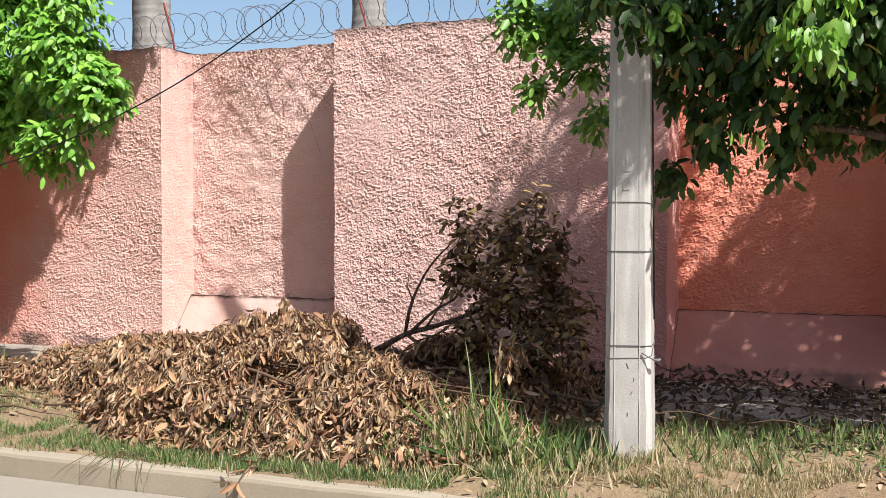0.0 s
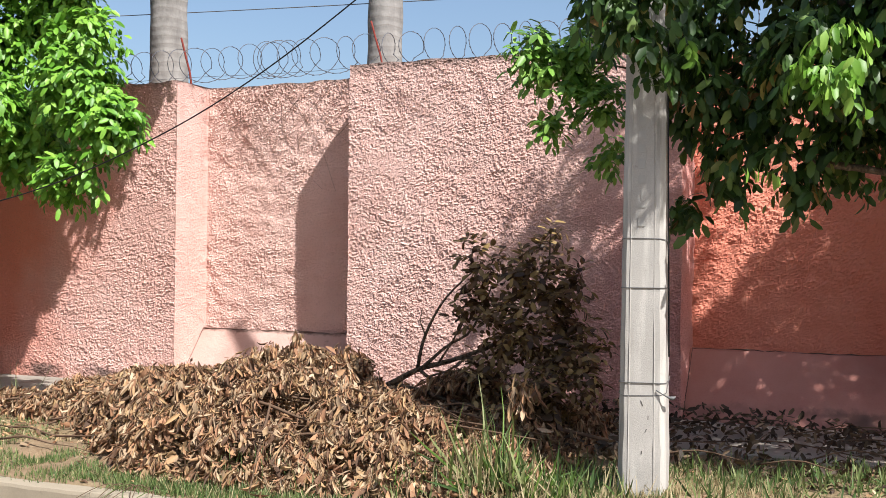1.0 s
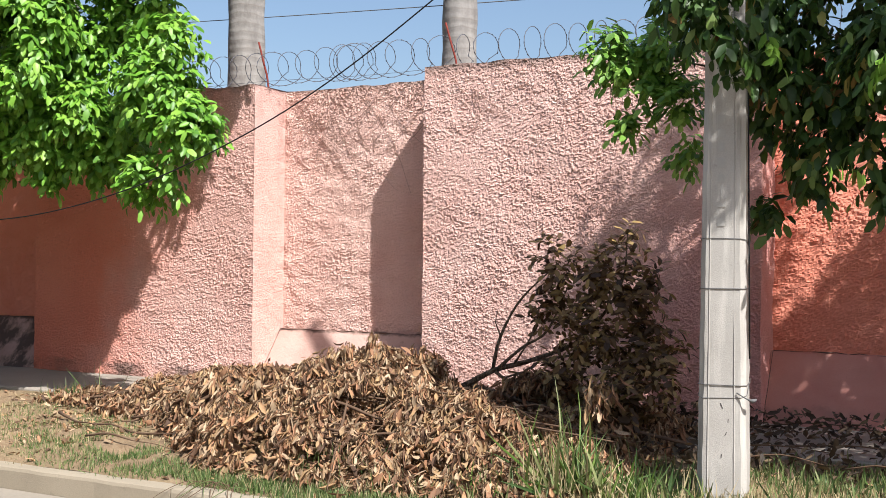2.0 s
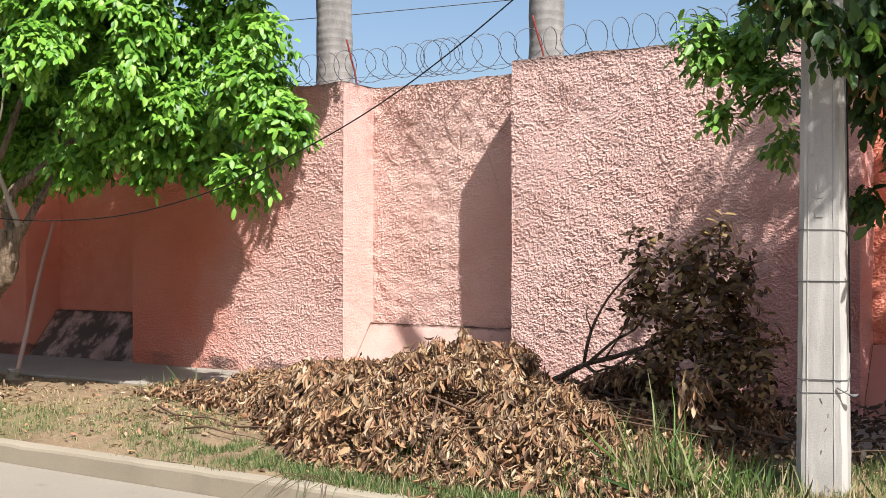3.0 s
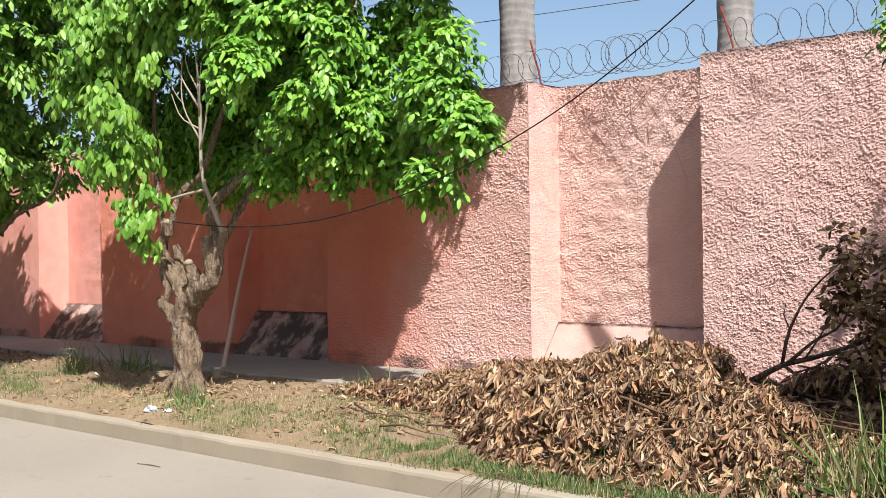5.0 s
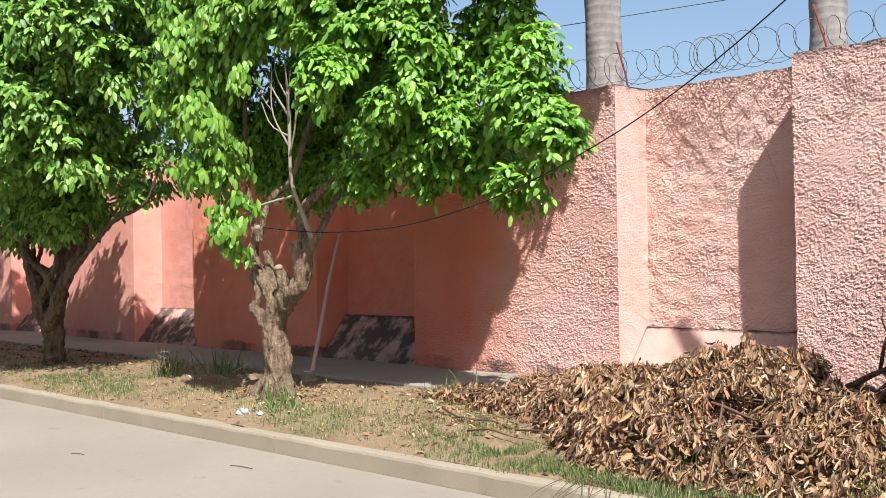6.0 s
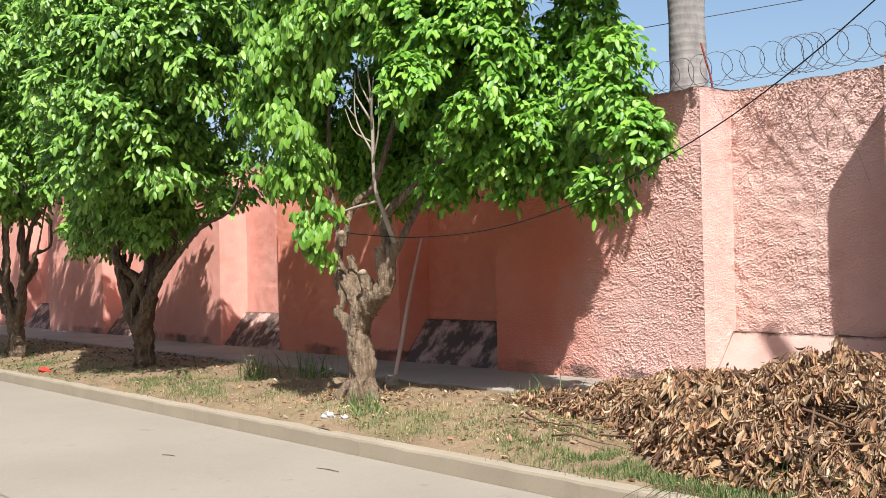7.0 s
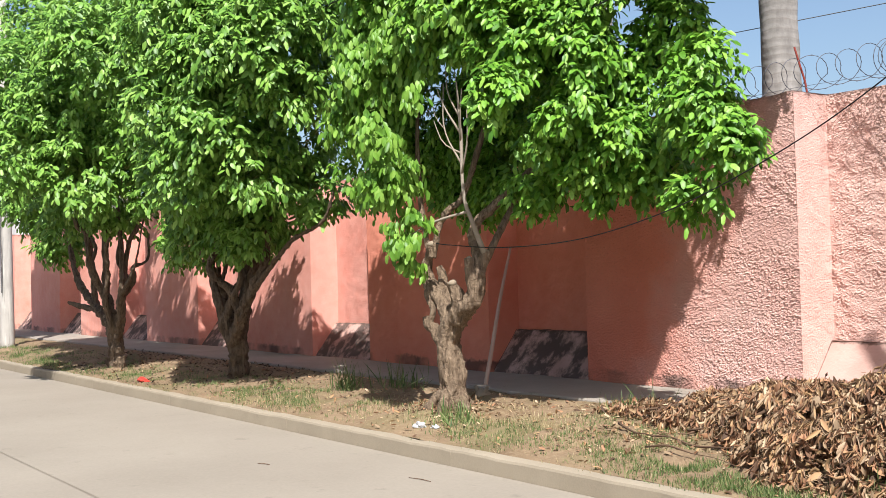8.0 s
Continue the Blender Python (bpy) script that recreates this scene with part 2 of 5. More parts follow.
def lattice(seed, size=64):
    return np.random.default_rng(seed).random((size, size, size)).astype(np.float32)


LATTICE = lattice(3)


def fuzz(p, scale):
    """Smooth noise from 0 to 1 at the points p (n, 3)."""
    q = np.asarray(p, float) * scale + 1000.0
    i = np.floor(q).astype(int)
    f = q - i
    f = f * f * (3 - 2 * f)
    out = 0
    for dx in (0, 1):
        for dy in (0, 1):
            for dz in (0, 1):
                w = (f[:, 0] if dx else 1 - f[:, 0]) * (f[:, 1] if dy else 1 - f[:, 1]) * (f[:, 2] if dz else 1 - f[:, 2])
                out = out + w * LATTICE[(i[:, 0] + dx) % 64, (i[:, 1] + dy) % 64, (i[:, 2] + dz) % 64]
    return out


def grid_faces(nu, nv, base=0):
    """Quads of a grid whose vertex (u, v) has the number base + u * nv + v."""
    u, v = np.meshgrid(np.arange(nu - 1), np.arange(nv - 1), indexing="ij")
    a = (base + u * nv + v).ravel()
    return np.stack([a, a + nv, a + nv + 1, a + 1], -1).tolist()


def tube_rings(path, radii, sides, lumps=0.0, scale=6.0):
    """Vertices and faces of a tapering tube along a path, with closed ends."""
    path = np.asarray(path, float)
    radii = np.asarray(radii, float)
    tangent = np.gradient(path, axis=0)
    tangent /= np.linalg.norm(tangent, axis=1)[:, None] + 1e-9
    ref = np.array([0.31, 0.9, 0.2]) if abs(tangent[0, 2]) > 0.6 else np.array([0.1, 0.2, 1.0])
    rings = []
    for p, t, r in zip(path, tangent, radii):
        s = np.cross(t, ref)
        s /= np.linalg.norm(s) + 1e-9
        w = np.cross(s, t)
        a = np.arange(sides) / sides * 2 * np.pi
        rings.append(p + r * (np.cos(a)[:, None] * s + np.sin(a)[:, None] * w))
    verts = np.concatenate(rings)
    if lumps:
        centre = np.repeat(path, sides, 0)
        verts = centre + (verts - centre) * (1 + 0.5 * lumps * (2 * fuzz(verts, scale) - 1) + 0.5 * lumps * (2 * fuzz(verts, scale * 3) - 1) + 1.0 * lumps * (2 * fuzz(verts * (1, 1, 0.2), scale * 2.6) - 1))[:, None]
    n = len(path)
    faces = []
    for k in range(n - 1):
        for j in range(sides):
            a, b = k * sides + j, k * sides + (j + 1) % sides
            faces.append((a, b, b + sides, a + sides))
    faces.append(tuple(range(sides))[::-1])
    faces.append(tuple(range((n - 1) * sides, n * sides)))
    return verts, faces


def smooth_path(points, count):
    """A rounded path (Catmull-Rom) through points of any width."""
    p = np.asarray(points, float)
    p = np.concatenate([[2 * p[0] - p[1]], p, [2 * p[-1] - p[-2]]])
    t = np.linspace(0, len(p) - 3 - 1e-6, count)
    k = t.astype(int)
    f = (t - k)[:, None]
    a, b, c, d = p[k], p[k + 1], p[k + 2], p[k + 3]
    return 0.5 * (2 * b + (c - a) * f + (2 * a - 5 * b + 4 * c - d) * f**2 + (3 * b - a - 3 * c + d) * f**3)


def joined(pieces):
    verts, faces, base = [], [], 0
    for v, f in pieces:
        verts.append(np.asarray(v))
        faces += [tuple(i + base for i in q) for q in f]
        base += len(v)
    return np.concatenate(verts), faces


def tubes(name, limbs, material, sides=10, lumps=0.0, scale=6.0, step=0.08):
    """One mesh of several limbs; a limb is a list of (x, y, z, radius)."""
    made = []
    for limb in limbs:
        p = np.asarray(limb, float)
        length = np.linalg.norm(np.diff(p[:, :3], axis=0), axis=1).sum()
        q = smooth_path(p, max(3, int(length / step)))
        made.append(tube_rings(q[:, :3], np.maximum(q[:, 3], 0.001), sides, lumps, scale))
    v, f = joined(made)
    return data_of(name, v, f, material, True)


def box(x0, x1, y0, y1, z0, z1, bevel=0.0):
    bm = bmesh.new()
    bmesh.ops.create_cube(bm, size=1.0, matrix=Matrix.LocRotScale(((x0 + x1) / 2, (y0 + y1) / 2, (z0 + z1) / 2), None, (x1 - x0, y1 - y0, z1 - z0)))
    if bevel:
        bmesh.ops.bevel(bm, geom=list(bm.edges), offset=bevel, segments=2, affect="EDGES")
    return bm


def bm_data(name, bm, material):
    me = bpy.data.meshes.new(name)
    bm.to_mesh(me)
    bm.free()
    me.materials.append(material)
    return me


def unit(v):
    return v / (np.linalg.norm(v, axis=-1, keepdims=True) + 1e-9)


def leaf_mesh(name, root, way, face, length, width, droop, fold, material, tip=0.36):
    """Leaves as one mesh: root, direction and upper side of each, with a midrib fold and a drooping tip."""
    n = len(root)
    way = unit(way)
    side = unit(np.cross(way, face))
    up = np.cross(side, way)
    L, W = length[:, None], width[:, None]
    dr, fo = droop[:, None], fold[:, None]

    def at(s, w, lift):
        return root + way * L * s + side * W * w + up * (L * (-dr * s * s) + W * fo * lift)

    cols = [at(0, 0, 0), at(0.36, -0.46, 0.35), at(0.36, 0, 0), at(0.36, 0.46, 0.35), at(0.82, -tip, 0.3), at(0.82, 0, 0), at(0.82, tip, 0.3), at(1.0, 0, 0)]
    verts = np.stack(cols, 1).reshape(-1, 3)
    quad = np.array([(1, 2, 5, 4), (2, 3, 6, 5)])
    tri = np.array([(0, 2, 1), (0, 3, 2), (4, 5, 7), (5, 6, 7)])
    base = (np.arange(n) * 8)[:, None, None]
    me = bpy.data.meshes.new(name)
    q, t = (quad + base).reshape(-1), (tri + base).reshape(-1)
    me.vertices.add(len(verts))
    me.vertices.foreach_set("co", verts.astype(np.float32).ravel())
    me.loops.add(len(q) + len(t))
    me.loops.foreach_set("vertex_index", np.concatenate([q, t]).astype(np.int32))
    nq, nt = len(q) // 4, len(t) // 3
    me.polygons.add(nq + nt)
    me.polygons.foreach_set("loop_start", np.concatenate([np.arange(nq) * 4, nq * 4 + np.arange(nt) * 3]).astype(np.int32))
    me.update(calc_edges=True)
    me.validate()
    me.polygons.foreach_set("use_smooth", [True] * len(me.polygons))
    me.materials.append(material)
    return me


def curled_leaves(name, root, way, face, length, width, curl, cup, material):
    """Dead leaves as one mesh: four cross rows of three points, rolled along and cupped across."""
    n = len(root)
    way = unit(way)
    side = unit(np.cross(way, face))
    up = np.cross(side, way)
    rows = []
    for s, w in ((0.0, 0.12), (0.34, 0.5), (0.7, 0.42), (1.0, 0.06)):
        a = curl * s
        k = np.where(np.abs(curl) < 1e-3, 1e-3, curl)
        along, lift = np.sin(a) / k, (1 - np.cos(a)) / k
        mid = root + way * (length * along)[:, None] + up * (length * lift)[:, None]
        nor = up * np.cos(a)[:, None] - way * np.sin(a)[:, None]
        for e in (-1, 0, 1):
            rows.append(mid + side * (width * w * e * np.cos(cup))[:, None] + nor * (width * w * abs(e) * np.sin(cup))[:, None])
    verts = np.stack(rows, 1).reshape(-1, 3)
    quad = np.array([(3 * i + j, 3 * i + j + 1, 3 * i + j + 4, 3 * i + j + 3) for i in range(3) for j in range(2)])
    q = (quad + (np.arange(n) * 12)[:, None, None]).reshape(-1)
    me = bpy.data.meshes.new(name)
    me.vertices.add(len(verts))
    me.vertices.foreach_set("co", verts.astype(np.float32).ravel())
    me.loops.add(len(q))
    me.loops.foreach_set("vertex_index", q.astype(np.int32))
    me.polygons.add(len(q) // 4)
    me.polygons.foreach_set("loop_start", (np.arange(len(q) // 4) * 4).astype(np.int32))
    me.update(calc_edges=True)
    me.polygons.foreach_set("use_smooth", [True] * len(me.polygons))
    me.materials.append(material)
    return me


def crown(name, clumps, sprigs_per_m2, leaf, material, seed, hang=0.55, per=8, shell=0.55, gaps=0.43, sunward=1.1):
    """Leaves on sprigs that grow out of round clumps (x, y, z, radius)."""
    rng = np.random.default_rng(seed)
    roots, outs = [], []
    for x, y, z, r in clumps:
        n = int(sprigs_per_m2 * 4 * np.pi * r * r)
        d = unit(rng.normal(size=(n, 3)))
        reach = r * (shell + (1.02 - shell) * rng.random(n) ** 0.6)
        p = np.array((x, y, z)) + d * reach[:, None]
        roots.append(p)
        outs.append(d)
    p, d = np.concatenate(roots), np.concatenate(outs)
    lumpy = fuzz(p, 2.2) * 0.5 + fuzz(p, 5.5) * 0.5
    stay = lumpy > gaps
    p, d = p[stay], d[stay]
    n = len(p)
    axis = unit(d + np.array((0, 0, 0.15)) + 0.6 * rng.normal(size=(n, 3)))
    side = unit(np.cross(axis, np.array((0, 0, 1.0)) + 0.2 * rng.normal(size=(n, 3))))
    root, way, face = [], [], []
    span = leaf * 2.3
    for k in range(per):
        s = (k + 0.3) / per
        sign = 1 if k % 2 else -1
        base = p + axis * span * (s - 0.5) - np.array((0, 0, 1.0)) * span * 0.35 * s * s
        w = axis * 0.45 + side * sign * (0.9 - 0.5 * s) - np.array((0, 0, 1.0)) * hang * (0.6 + 0.8 * rng.random((n, 1))) + 0.25 * rng.normal(size=(n, 3))
        f = d * 0.45 + np.array((0, 0, 0.5)) + np.array(SUN_WAY) * sunward + 0.28 * rng.normal(size=(n, 3))
        root.append(base), way.append(w), face.append(f)
    root, way, face = np.concatenate(root), np.concatenate(way), np.concatenate(face)
    m = len(root)
    size = leaf * (0.65 + 0.6 * rng.random(m))
    return leaf_mesh(name, root, way, face, size, size * (0.42 + 0.14 * rng.random(m)), 0.1 + 0.3 * rng.random(m), 0.1 + 0.5 * rng.random(m), material)

# ---------------------------------------------------------------- ground, road, kerb, pavement
ground = tagged(part("ground", bm_data("ground", box(-600, 600, -600, 600, -0.8, -0.40), SOIL)), "dry bare earth reaching to the horizon", "ground", kind="structure")

road = tagged(thing("road", "pale sunlit concrete road with a long joint", "road"), kind="structure")
for y0, y1 in ((-6.30, -3.485), (-9.12, -6.312), (-12.0, -9.132)):
    part("slab", bm_data("slab", box(-90, 60, y0, y1, -0.52, -0.35, 0.006), ROAD), road)

kerb = tagged(thing("kerb", "worn beige concrete kerb between road and verge", "kerb"), kind="structure")
CUTS = [-60, -45, -36, -28, -22.4, -19.2, -16.35, -15.35, -14.45, -13.85, -12.95, -9.6, -6.12, -3.0, 0.1, 3.1, 6.2, 9.3, 12.4, 30]
for a, b in zip(CUTS[:-1], CUTS[1:]):
    n = max(2, int((b - a) / 0.15))
    xs = np.linspace(a + 0.004, b - 0.004, n)
    prof = [(-3.485, -0.42), (-3.483, -0.225), (-3.476, -0.205), (-3.462, -0.2), (-3.36, -0.198), (-3.345, -0.21), (-3.34, -0.42)]
    v = np.array([(x, y, z) for x in xs for y, z in prof])
    wob = (fuzz(v, 3.0) - 0.5) * 0.016 + (fuzz(v, 14.0) - 0.5) * 0.010
    v[:, 1] += wob
    v[:, 2] += wob * 0.8 + (RNG.random() - 0.5) * 0.012
    faces = grid_faces(n, len(prof)) + [tuple(range(len(prof))), tuple(range((n - 1) * len(prof), n * len(prof)))[::-1]]
    part("kerbstone", data_of("kerbstone", v, faces, KERB), kerb)


def verge_height(p):
    """Height of the soil between kerb and pavement."""
    p = np.asarray(p, float)
    s = np.clip((p[:, 1] + 3.34) / 2.14, 0, 1)
    q = np.stack([p[:, 0], p[:, 1], 0 * s], -1)
    z = -0.205 + 0.15 * s + 0.05 * np.sin(np.pi * s)
    rough = 0.09 * (fuzz(q, 1.1) - 0.5) + 0.07 * (fuzz(q, 4.0) - 0.5) + 0.028 * (fuzz(q, 13.0) - 0.5)
    mound = 0.07 * np.exp(-((q[:, 0] + 4.3) ** 2 + (q[:, 1] + 2.5) ** 2) / 0.25)
    return z + rough * np.clip(np.sin(np.pi * np.clip(s, 0.03, 0.97)) * 1.6, 0, 1) + mound


def sheet(name, xs, ys, height, material):
    X, Y = np.meshgrid(xs, ys, indexing="ij")
    p = np.stack([X.ravel(), Y.ravel(), 0 * X.ravel()], -1)
    p[:, 2] = height(p)
    return data_of(name, p, grid_faces(len(xs), len(ys)), material, True)


verge_x = np.concatenate([np.arange(-60, -16, 0.3), np.arange(-16, -7, 0.1), np.arange(-7, 6, 0.045), np.arange(6, 30, 0.3)])
verge = tagged(part("verge", sheet("verge", verge_x, np.arange(-3.355, -1.1, 0.045), verge_height, SOIL)), "dry bumpy soil verge with thin grass", "verge", kind="structure")

pavement = tagged(thing("pavement", "narrow grey concrete pavement along the wall", "pavement"), kind="structure")
PCUTS = [-60, -40, -30, -24, -20, -16.2, -13.6, -11.0, -8.3, -5.9, -3.4, -0.8, 1.8, 4.4, 7.0, 9.6, 30]
for a, b in zip(PCUTS[:-1], PCUTS[1:]):
    n = max(3, int((b - a) / 0.12))
    xs = np.linspace(a + 0.006, b - 0.006, n)
    prof = [(-1.20, -0.22), (-1.195, -0.035), (-1.18, -0.018), (-0.9, -0.014), (-0.5, -0.008), (0.0, -0.002), (0.56, 0.0), (0.56, -0.2)]
    v = np.array([(x, y, z) for x in xs for y, z in prof])
    edge = np.exp(-((v[:, 1] + 1.2) / 0.1) ** 2)
    v[:, 1] += edge * ((fuzz(v * (1, 0, 0), 2.2) - 0.5) * 0.10 + (fuzz(v * (1, 0, 0), 9) - 0.5) * 0.05)
    v[:, 2] += (fuzz(v, 2.0) - 0.5) * 0.02 * (v[:, 2] > -0.1)
    faces = grid_faces(n, len(prof)) + [tuple(range(len(prof))), tuple(range((n - 1) * len(prof), n * len(prof)))[::-1]]
    part("paving_slab", data_of("paving_slab", v, faces, PAVING), pavement)

yard = tagged(part("yard_ground", bm_data("yard_ground", box(-90, 60, 0.74, 60, -0.5, -0.03), SOIL)), "dry soil of the yard behind the wall", "ground", kind="structure")

# ---------------------------------------------------------------- the pink wall: bays of 5.0 m, panels 3.06 m wide, recesses 0.52 m deep
BAY, PANEL, DEEP, TALL = 5.0, 3.06, 0.52, 3.045


TURNS = [np.array(Euler((0.7 * i + 0.4, 1.1 * i + 0.3, 1.9 * i + 0.8)).to_matrix()) for i in range(6)]


def stucco_relief(p, n):
    """Thrown plaster: crumbs of several sizes, a little drawn out and slanting."""
    fine = np.stack([fuzz(p + 5.1, 19.0), fuzz(p + 2.3, 19.0), fuzz(p + 6.7, 19.0)], -1) - 0.5
    q = p + 0.016 * fine
    drawn = np.stack([q[:, 0] * 0.93 + q[:, 2] * 0.36, q[:, 1], (q[:, 2] * 0.93 - q[:, 0] * 0.36) * 1.35], -1)
    grit = 0.30 * fuzz(drawn @ TURNS[1], 44.0) + 0.34 * fuzz(drawn @ TURNS[2], 71.0) + 0.36 * fuzz(q @ TURNS[3], 118.0) - 0.5
    grit = np.where(grit > 0, grit * 1.3, grit * 0.8)
    recess = p[:, 1] > 0.4
    clod = fuzz(p @ TURNS[5] * (1, 1, 1.4) + 5.5, 10.0) - 0.5
    vary = (0.55 + 0.9 * fuzz(p, 2.4)) * np.where(np.abs(n[:, 0]) > 0.5, 0.45, 1.0)
    return n * (vary * 0.0275 * grit + np.where(recess, 0.022, 0.012) * clod + 0.03 * (fuzz(p, 1.3) - 0.5))[:, None]


def relief_strip(name, plan, z0, z1, step, parent, back, material):
    """A wall face that follows a plan line, with a top that reaches back to y = back."""
    plan = np.asarray(plan, float)
    pts, nor = [], []
    for k in range(len(plan) - 1):
        a, b = plan[k], plan[k + 1]
        n = max(2, int(np.linalg.norm(b - a) / step))
        t = np.linspace(0, 1, n, endpoint=k == len(plan) - 2)
        e = unit((b - a)[None])[0]
        for s in t:
            m = np.array((e[1], -e[0], 0.0))
            if s == 0 and k > 0:
                f = unit((plan[k] - plan[k - 1])[None])[0]
                m = unit((m + np.array((f[1], -f[0], 0.0)))[None])[0] * 0.6
            pts.append(a + (b - a) * s)
            nor.append(m)
    pts, nor = np.array(pts), np.array(nor)
    nz = max(3, int((z1 - z0) / step))
    zs = np.linspace(z0, z1, nz)
    P = np.concatenate([np.repeat(pts, nz, 0), np.tile(zs, len(pts))[:, None]], 1)
    N = np.repeat(nor, nz, 0)
    P = P + stucco_relief(P, N)
    crest = np.tile(zs, len(pts)) > z1 - 1e-6
    P[crest, 2] += (fuzz(P[crest], 5.0) - 0.5) * 0.035
    faces = grid_faces(len(pts), nz)
    # the top
    top = P[crest].copy()
    top[:, 1] = back
    base = len(P)
    P = np.concatenate([P, top])
    for k in range(len(pts) - 1):
        faces.append((k * nz + nz - 1, (k + 1) * nz + nz - 1, base + k + 1, base + k))
    me = data_of(name, P, faces, material, step > 0.012)
    if step > 0.012:
        me.set_sharp_from_angle(angle=radians(55))
    return part(name, me, parent)


wall = tagged(thing("wall_street", "rough pink stuccoed boundary wall with projecting panels and recesses", "wall"), kind="structure")
for k in range(-9, 3):
    x0 = k * BAY
    step = 0.0082 if -1 <= k <= 0 else 0.035 if k == -2 else 0.05 if k == -3 else 0.12
    west = x0 - (0.05 if k == -2 else 0.0)
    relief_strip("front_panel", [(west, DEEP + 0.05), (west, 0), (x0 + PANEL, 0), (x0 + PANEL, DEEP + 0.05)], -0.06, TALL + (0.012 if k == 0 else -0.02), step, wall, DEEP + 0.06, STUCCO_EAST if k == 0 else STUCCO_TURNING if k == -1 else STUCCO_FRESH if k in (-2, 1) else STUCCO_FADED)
    r0, r1 = x0 + PANEL - 0.03, x0 + BAY + 0.03
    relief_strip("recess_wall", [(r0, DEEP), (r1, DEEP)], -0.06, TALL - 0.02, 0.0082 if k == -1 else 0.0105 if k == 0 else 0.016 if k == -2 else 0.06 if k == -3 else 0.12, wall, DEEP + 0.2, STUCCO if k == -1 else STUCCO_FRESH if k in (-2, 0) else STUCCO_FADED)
    # the sloping foot of the recess
    nx, prof = 60, [(0.06, -0.03), (0.075, 0.02), (0.20, 0.175), (0.36, 0.38), (0.47, 0.53), (0.49, 0.546), (0.56, 0.55)]
    xs = np.linspace(r0 + 0.01, r1 - 0.01, nx)
    v = np.array([(x, y, z) for x in xs for y, z in prof])
    v += (fuzz(v, 4.0) - 0.5)[:, None] * np.array((0, 0.03, 0.02)) + (fuzz(v, 15.0) - 0.5)[:, None] * np.array((0, 0.012, 0.008))
    part("sloping_foot", data_of("sloping_foot", v, grid_faces(nx, len(prof)), FOOT_CLEAN if k == -1 else FOOT_SHADE if k == 0 else FOOT_DIRTY, True), wall, "smooth plastered foot with dark mould" if k not in (-1,) else "smooth pale pink plastered foot")
    if k in (-2, -1, 0):
        edge = [(r0 + 0.035, y - 0.012, z + 0.004, 0.002 + 0.003 * RNG.random()) for y, z in prof[1:6]]
        seam = [(xx, 0.482 + 0.006 * RNG.normal(), 0.548 + 0.006 * RNG.normal(), 0.0015 + 0.004 * RNG.random()) for xx in np.linspace(r0 + 0.04, r1 - 0.04, 24)]
        part("crack", tubes("crack", [edge, seam], CRACK, 5, 0.4, 20.0), wall, "dark crack where the foot meets the wall")
    part("back_face", bm_data("back_face", box(x0, x0 + BAY, DEEP + 0.1, DEEP + 0.22, -0.06, TALL - 0.06), STUCCO), wall)

# ---------------------------------------------------------------- dead creeper stems on the stucco
vine_rng = np.random.default_rng(57)


def creeper(label, y, x0, x1, count, reach):
    """Hair-thin dead stems that hang in crossing arcs from the wall's top."""
    ob = thing("dead_creeper", label, "creeper")
    for i in range(count):
        x, z, a = vine_rng.uniform(x0, x1), 3.02 - 0.3 * vine_rng.random(), vine_rng.choice((-1, 1)) * vine_rng.uniform(0.2, 1.1)
        length, turn, limb = reach * (0.4 + 0.8 * vine_rng.random()), vine_rng.normal() * 0.9, []
        for k in range(9):
            limb.append((x, y - 0.012 + 0.006 * vine_rng.normal(), z, 0.0030 * (1 - 0.07 * k)))
            a += turn / 9 + 0.12 * vine_rng.normal()
            x, z = min(max(x + length / 9 * math.sin(a), x0), x1), z - length / 9 * abs(math.cos(a))
        part("stem", tubes("stem", [limb], CREEPER, 4, step=0.04), ob)


creeper("thin dead creeper stems clinging to the recessed stucco", DEEP, -1.85, -0.15, 22, 1.1)
creeper("few thin dead creeper stems on the projecting panel", 0.0, 0.15, 2.6, 12, 0.7)

# ---------------------------------------------------------------- concertina wire on the wall
wire_coil = thing("razor_wire", "coiled galvanised razor wire on rust-red brackets along the wall top", "barbed wire")
turns, loop = [], 0.17
x = -9.0
centres = []
while x < 6.5:
    centres.append(x)
    x += 0.075 if -1.35 < x < -0.95 else 0.19 + 0.05 * RNG.random()
for i, cx in enumerate(centres):
    tilt = 0.10 + 0.03 * RNG.normal()
    r = loop * (0.92 + 0.16 * RNG.random())
    gap = (centres[i + 1] - cx) if i + 1 < len(centres) else 0.2
    for j in range(20):
        a = j / 20 * 2 * np.pi
        turns.append((cx + gap * j / 20 + tilt * np.cos(a) * 0.9 + 0.02 * np.sin(a), 0.30 + r * np.cos(a), 3.225 + r * np.sin(a)))
p = np.array(turns)
coil = part("coil", data_of("coil", *tube_rings(p, np.full(len(p), 0.0036), 5), STEEL, True), wire_coil)
# short flat barbs along the coil
bv, bf = [], []
for k in range(0, len(p) - 1, 1):
    e = unit((p[k + 1] - p[k])[None])[0]
    s = unit(np.cross(e, (0.3, 1.0, 0.2))[None])[0]
    c = p[k]
    b0 = len(bv)
    bv += [c - e * 0.007 + s * 0.002, c + e * 0.007 + s * 0.002, c + e * 0.010 + s * 0.006, c - e * 0.010 + s * 0.006, c - e * 0.010 - s * 0.006, c + e * 0.010 - s * 0.006]
    bf += [(b0, b0 + 1, b0 + 2, b0 + 3), (b0, b0 + 1, b0 + 5, b0 + 4)]
tagged(part("barbs", data_of("barbs", bv, bf, STEEL), coil), kind="stuff")
